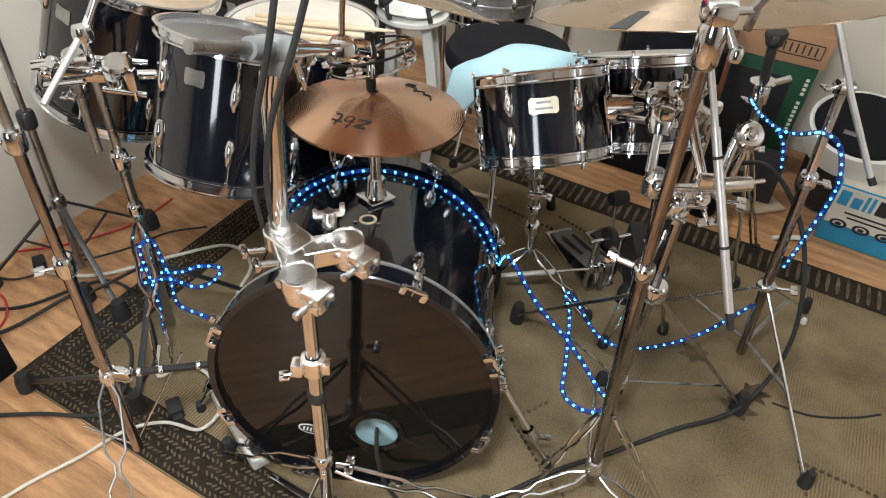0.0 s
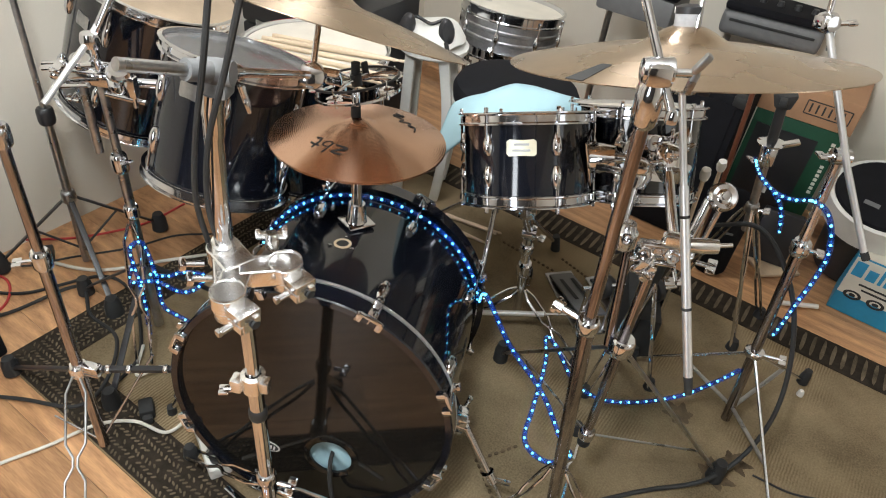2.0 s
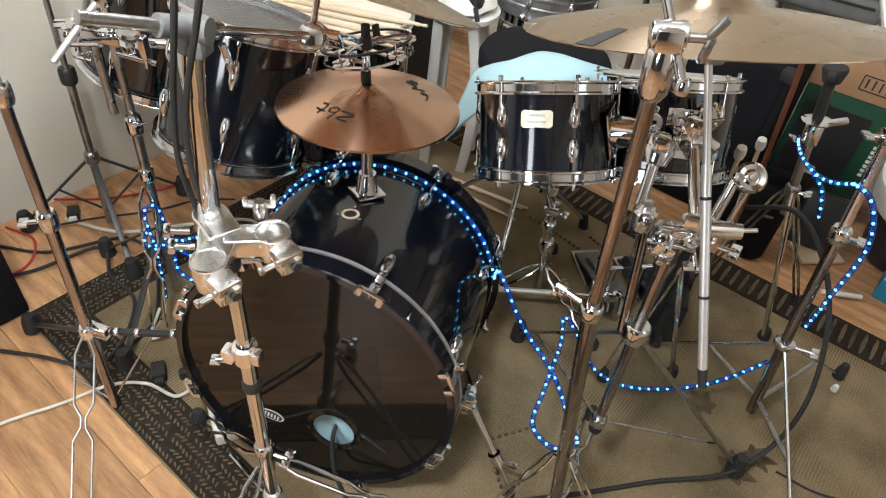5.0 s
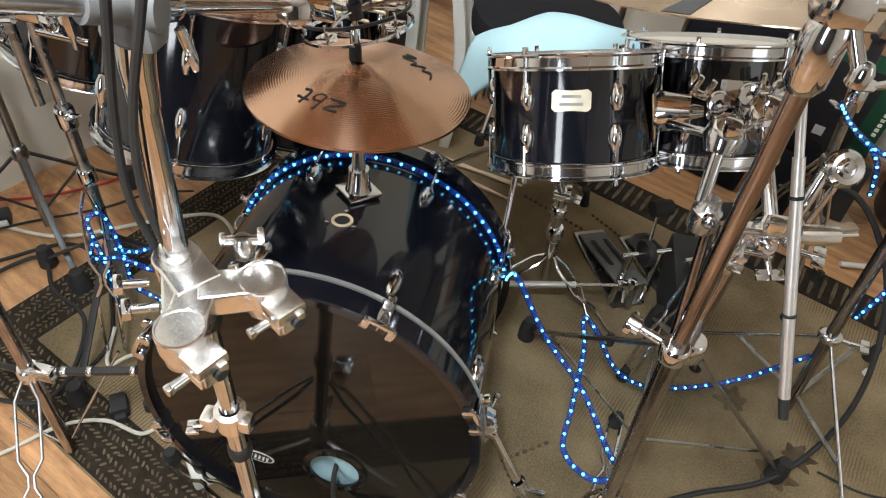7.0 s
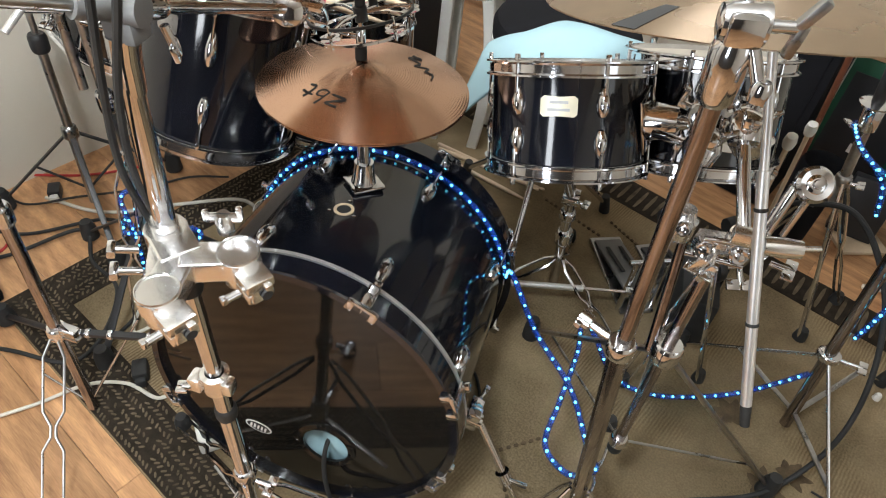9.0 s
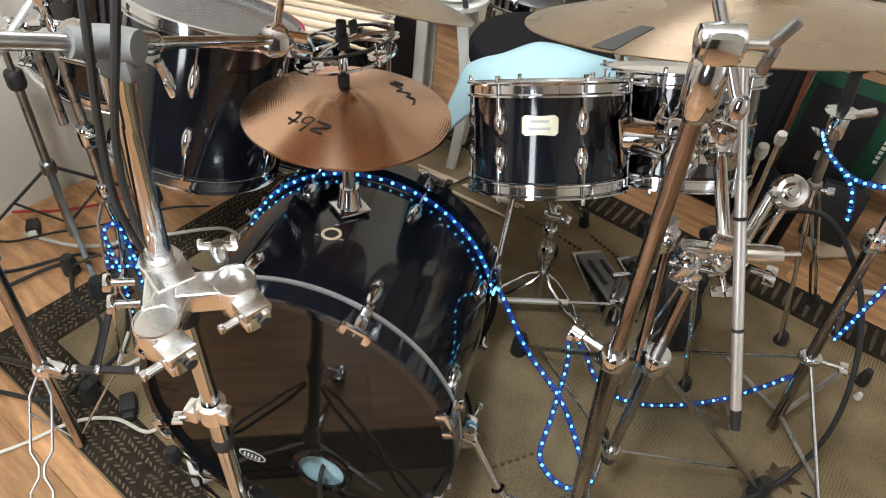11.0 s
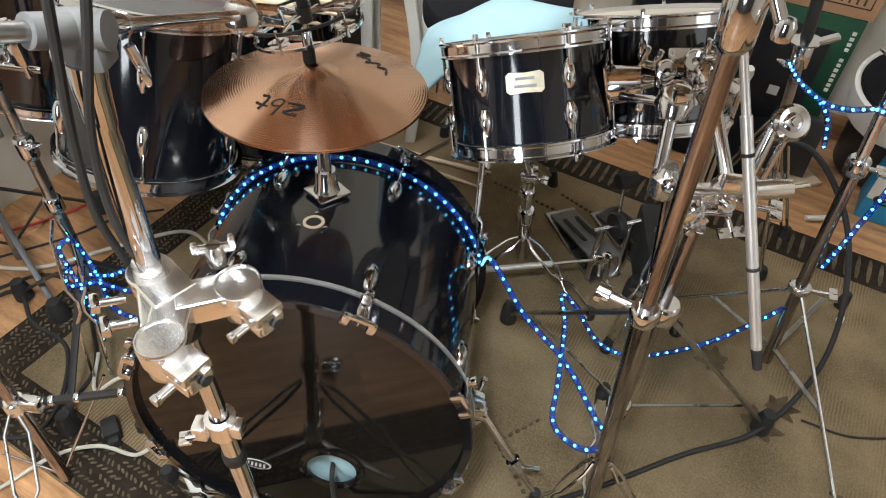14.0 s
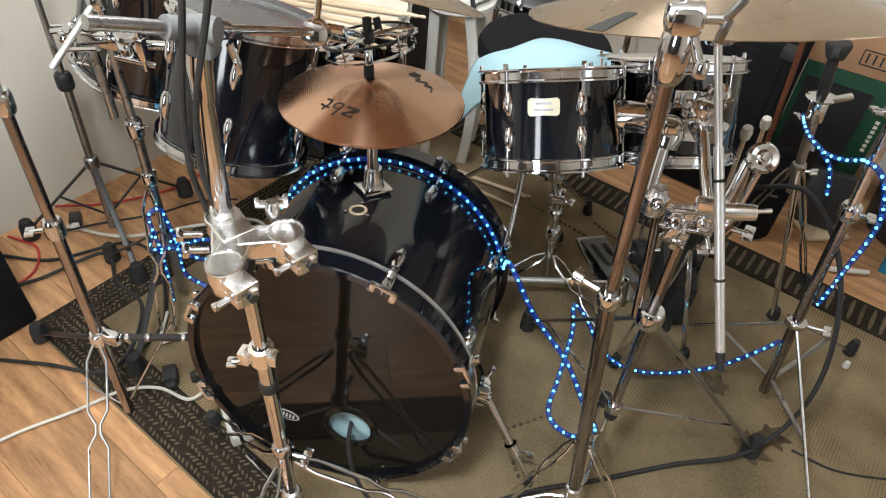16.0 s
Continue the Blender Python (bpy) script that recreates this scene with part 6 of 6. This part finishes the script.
cable([(-1.36, 1.30, 0.004), (-1.20, 1.33, 0.004), (-1.02, 1.45, 0.02), (-0.90, 1.42, G), (-0.80, 1.30, G), (-0.74, 1.18, G), (-0.76, 1.05, G)], 0.005, RUBBER, "black cable running over the rug border")
cable([(-1.40, 1.45, 0.004), (-1.27, 1.42, 0.02), (-1.16, 1.50, 0.02), (-1.02, 1.62, 0.004), (-0.92, 1.72, 0.004), (-0.80, 1.76, 0.012)], 0.0035, RUBBER, "thin black cable along the wall")
cable([(-1.25, 1.47, 0.012), (-1.05, 1.48, 0.012), (-0.86, 1.60, G), (-0.70, 1.68, G), (-0.60, 1.60, G), (-0.60, 1.46, G), (-0.56, 1.32, G), (-0.52, 1.20, 0.02), (-0.56, 1.12, 0.03)], 0.0055, CABLEW, "white cable curling behind the stand")
cable([(-0.74, 1.22, 0.03), (-0.70, 1.12, 0.03), (-0.64, 1.15, 0.05), (-0.57, 1.14, 0.03), (-0.52, 1.06, 0.02), (-0.50, 1.02, 0.04), (-0.54, 0.98, 0.02), (-0.63, 0.99, 0.02), (-0.72, 0.96, 0.012), (-0.80, 0.88, 0.004), (-0.90, 0.78, 0.004), (-0.98, 0.66, 0.004), (-1.0, 0.5, 0.004)], 0.0045, CABLEW, "white cable trailing from the power strip over the wood floor")
cable([(-1.36, 1.55, 0.004), (-1.20, 1.62, 0.004), (-1.05, 1.75, 0.004), (-0.98, 1.90, 0.004)], 0.004, CABLER, "thin red cable on the wood floor")
cable([(-1.40, 1.38, 0.004), (-1.28, 1.36, 0.004), (-1.22, 1.25, 0.004), (-1.3, 1.12, 0.004)], 0.004, CABLER, "red cable beside the loudspeaker")
cable([(0.98, 1.27, 0.008), (1.08, 1.24, 0.008), (1.20, 1.25, 0.008), (1.28, 1.27, 0.008)], 0.003, RUBBER, "thin dark cable lying on the rug")
cable([(0.06, 1.43, 0.1), (0.10, 1.36, 0.02), (0.16, 1.30, G), (0.2, 1.2, G)], 0.004, RUBBER, "short black cable under the bass drum")
ps = thing("power_strip", V(-0.46, 0.99, 0.012), "white multi-socket power strip with plugs", "power strip", m=pose(-0.440, 1.005, 0.006, 0, 0, -48))
part("strip_body", box(0.26, 0.055, 0.038, 0.008, (0, 0, 0.019)), WHITEP, ps)
for k in range(3):
    so = part("socket", lathe([(0.015, 0.036), (0.021, 0.0395), (0.021, 0.036)], 20), BLACKP if k == 2 else WHITEP, ps, m=Matrix.Translation((-0.09 + 0.085 * k, 0, 0)))
part("plug", joined(lathe([(0.017, 0.036), (0.018, 0.065), (0.010, 0.08), (0, 0.08)], 16)), BLACKP, ps, "black plug", m=Matrix.Translation((0.10, 0, 0)))
part("plug", joined(box(0.035, 0.035, 0.04, 0.008, (0, 0, 0.055))), WHITEP, ps, "white plug with red mark", m=Matrix.Translation((-0.10, 0, 0)))
part("red_mark", box(0.012, 0.008, 0.002, 0.0005, (-0.10, 0.0, 0.0762)), CABLER, ps)
for p, material, label in (((-1.24, 1.50, 0.0), BLACKP, "black power adaptor plug on the floor"), ((-0.62, 1.03, 0.008), RUBBER, "black power adaptor on the rug border")):
    ad = thing("power_adaptor", V(*p), label, "adaptor", m=pose(*p, 0, 0, 35))
    part("adaptor_body", box(0.036, 0.05, 0.034, 0.006, (0, 0, 0.017)), material, ad)
    part("plug_face", box(0.024, 0.018, 0.024, 0.005, (0, -0.033, 0.014)), WHITEP if material is BLACKP else RUBBER, ad)
# small white stud on the rug
solid("cable_stud", moved(lathe([(0, 0), (0.010, 0), (0.009, 0.014), (0.006, 0.02), (0, 0.02)], 14), Matrix.Translation((1.172, 1.605, 0.004))), WHITEP, "small white plastic peg on the rug", "peg")

# hardware and cases along the far wall
ks = thing("keyboard_case", V(0.53, 2.78, 0), "black keyboard in a grey case on a rack", "case", m=pose(0.53, 2.78, 0, 0, 0, -24))
part("case_body", box(0.30, 0.20, 0.10, 0.02, (0, 0, 0.72)), GREYP, ks, "dark grey padded case")
part("case_lid", box(0.31, 0.21, 0.03, 0.01, (0, 0, 0.785)), VINYL, ks)
for x in (-0.12, 0.12):
    part("rack_leg", tube([(x, 0, 0.0), (x, 0, 0.672)], 0.013, 12), STEEL, ks)
mx = thing("mixer_case", V(1.03, 2.74, 0), "black mixing desk in a rounded grey case", "case", m=pose(1.02, 2.79, 0, 0, 0, -16))
part("case_body", box(0.36, 0.20, 0.09, 0.03, (0, 0, 0.70), 4), GREYP, mx, "grey rounded case")
part("case_lid", box(0.36, 0.20, 0.035, 0.015, (0, 0, 0.763)), VINYL, mx)
part("case_trim", box(0.30, 0.004, 0.010, 0.002, (0, -0.101, 0.715)), RUBBER, mx)
for k in range(5):
    part("dial", moved(lathe([(0, 0.02), (0.010, 0.018), (0.013, 0), (0, 0)], 16), Matrix.Translation((-0.12 + 0.06 * k, -0.03, 0.780))), BLACKP, mx)
for x in (-0.14, 0.14):
    part("rack_leg", tube([(x, 0, 0.0), (x, 0, 0.66)], 0.013, 12), STEEL, mx)
for x, y in ((-0.02, 2.55), (-0.10, 2.70), (0.0, 2.75)):
    sx = thing("spare_stand", V(x, y, 0), "folded chrome stand leaning by the wall", "stand", "folded stands")
    pole(sx, [(x, y, 0.02), (x - 0.02, y + 0.03, 1.0)], 0.012)
    collar(sx, V(x - 0.01, y + 0.015, 0.5), (0, 0, 1), 0.018, 0.04)
    for q in (-0.03, 0.03):
        pole(sx, [(x + q, y - 0.02, 0.02), (x + q * 0.4, y, 0.4)], 0.006, "folded_leg")


# ---- planks of the floor, laid along the rug ----
floor_ob = bpy.data.objects["floor"]
PW, PLN = 0.192, 1.28
plank = mesh_of("plank", box(PLN - 0.0010, PW - 0.0010, 0.012, 0.0005, (0, 0, -0.0085), 1), OAK, 0)
row = 0
w = W0
while w < W1:
    u = U0 - (row * 0.47 % PLN)
    while u < U1:
        a, b = max(u, U0), min(u + PLN, U1)
        if b - a > 0.05:
            ob = new("plank", plank)
            ob.parent = floor_ob
            ob.matrix_basis = Matrix.Translation(((a + b) / 2, min(w + PW / 2, W1 - PW / 2), 0)) @ Matrix.Diagonal(((b - a) / PLN, 1, 1, 1))
        u += PLN
    w += PW
    row += 1
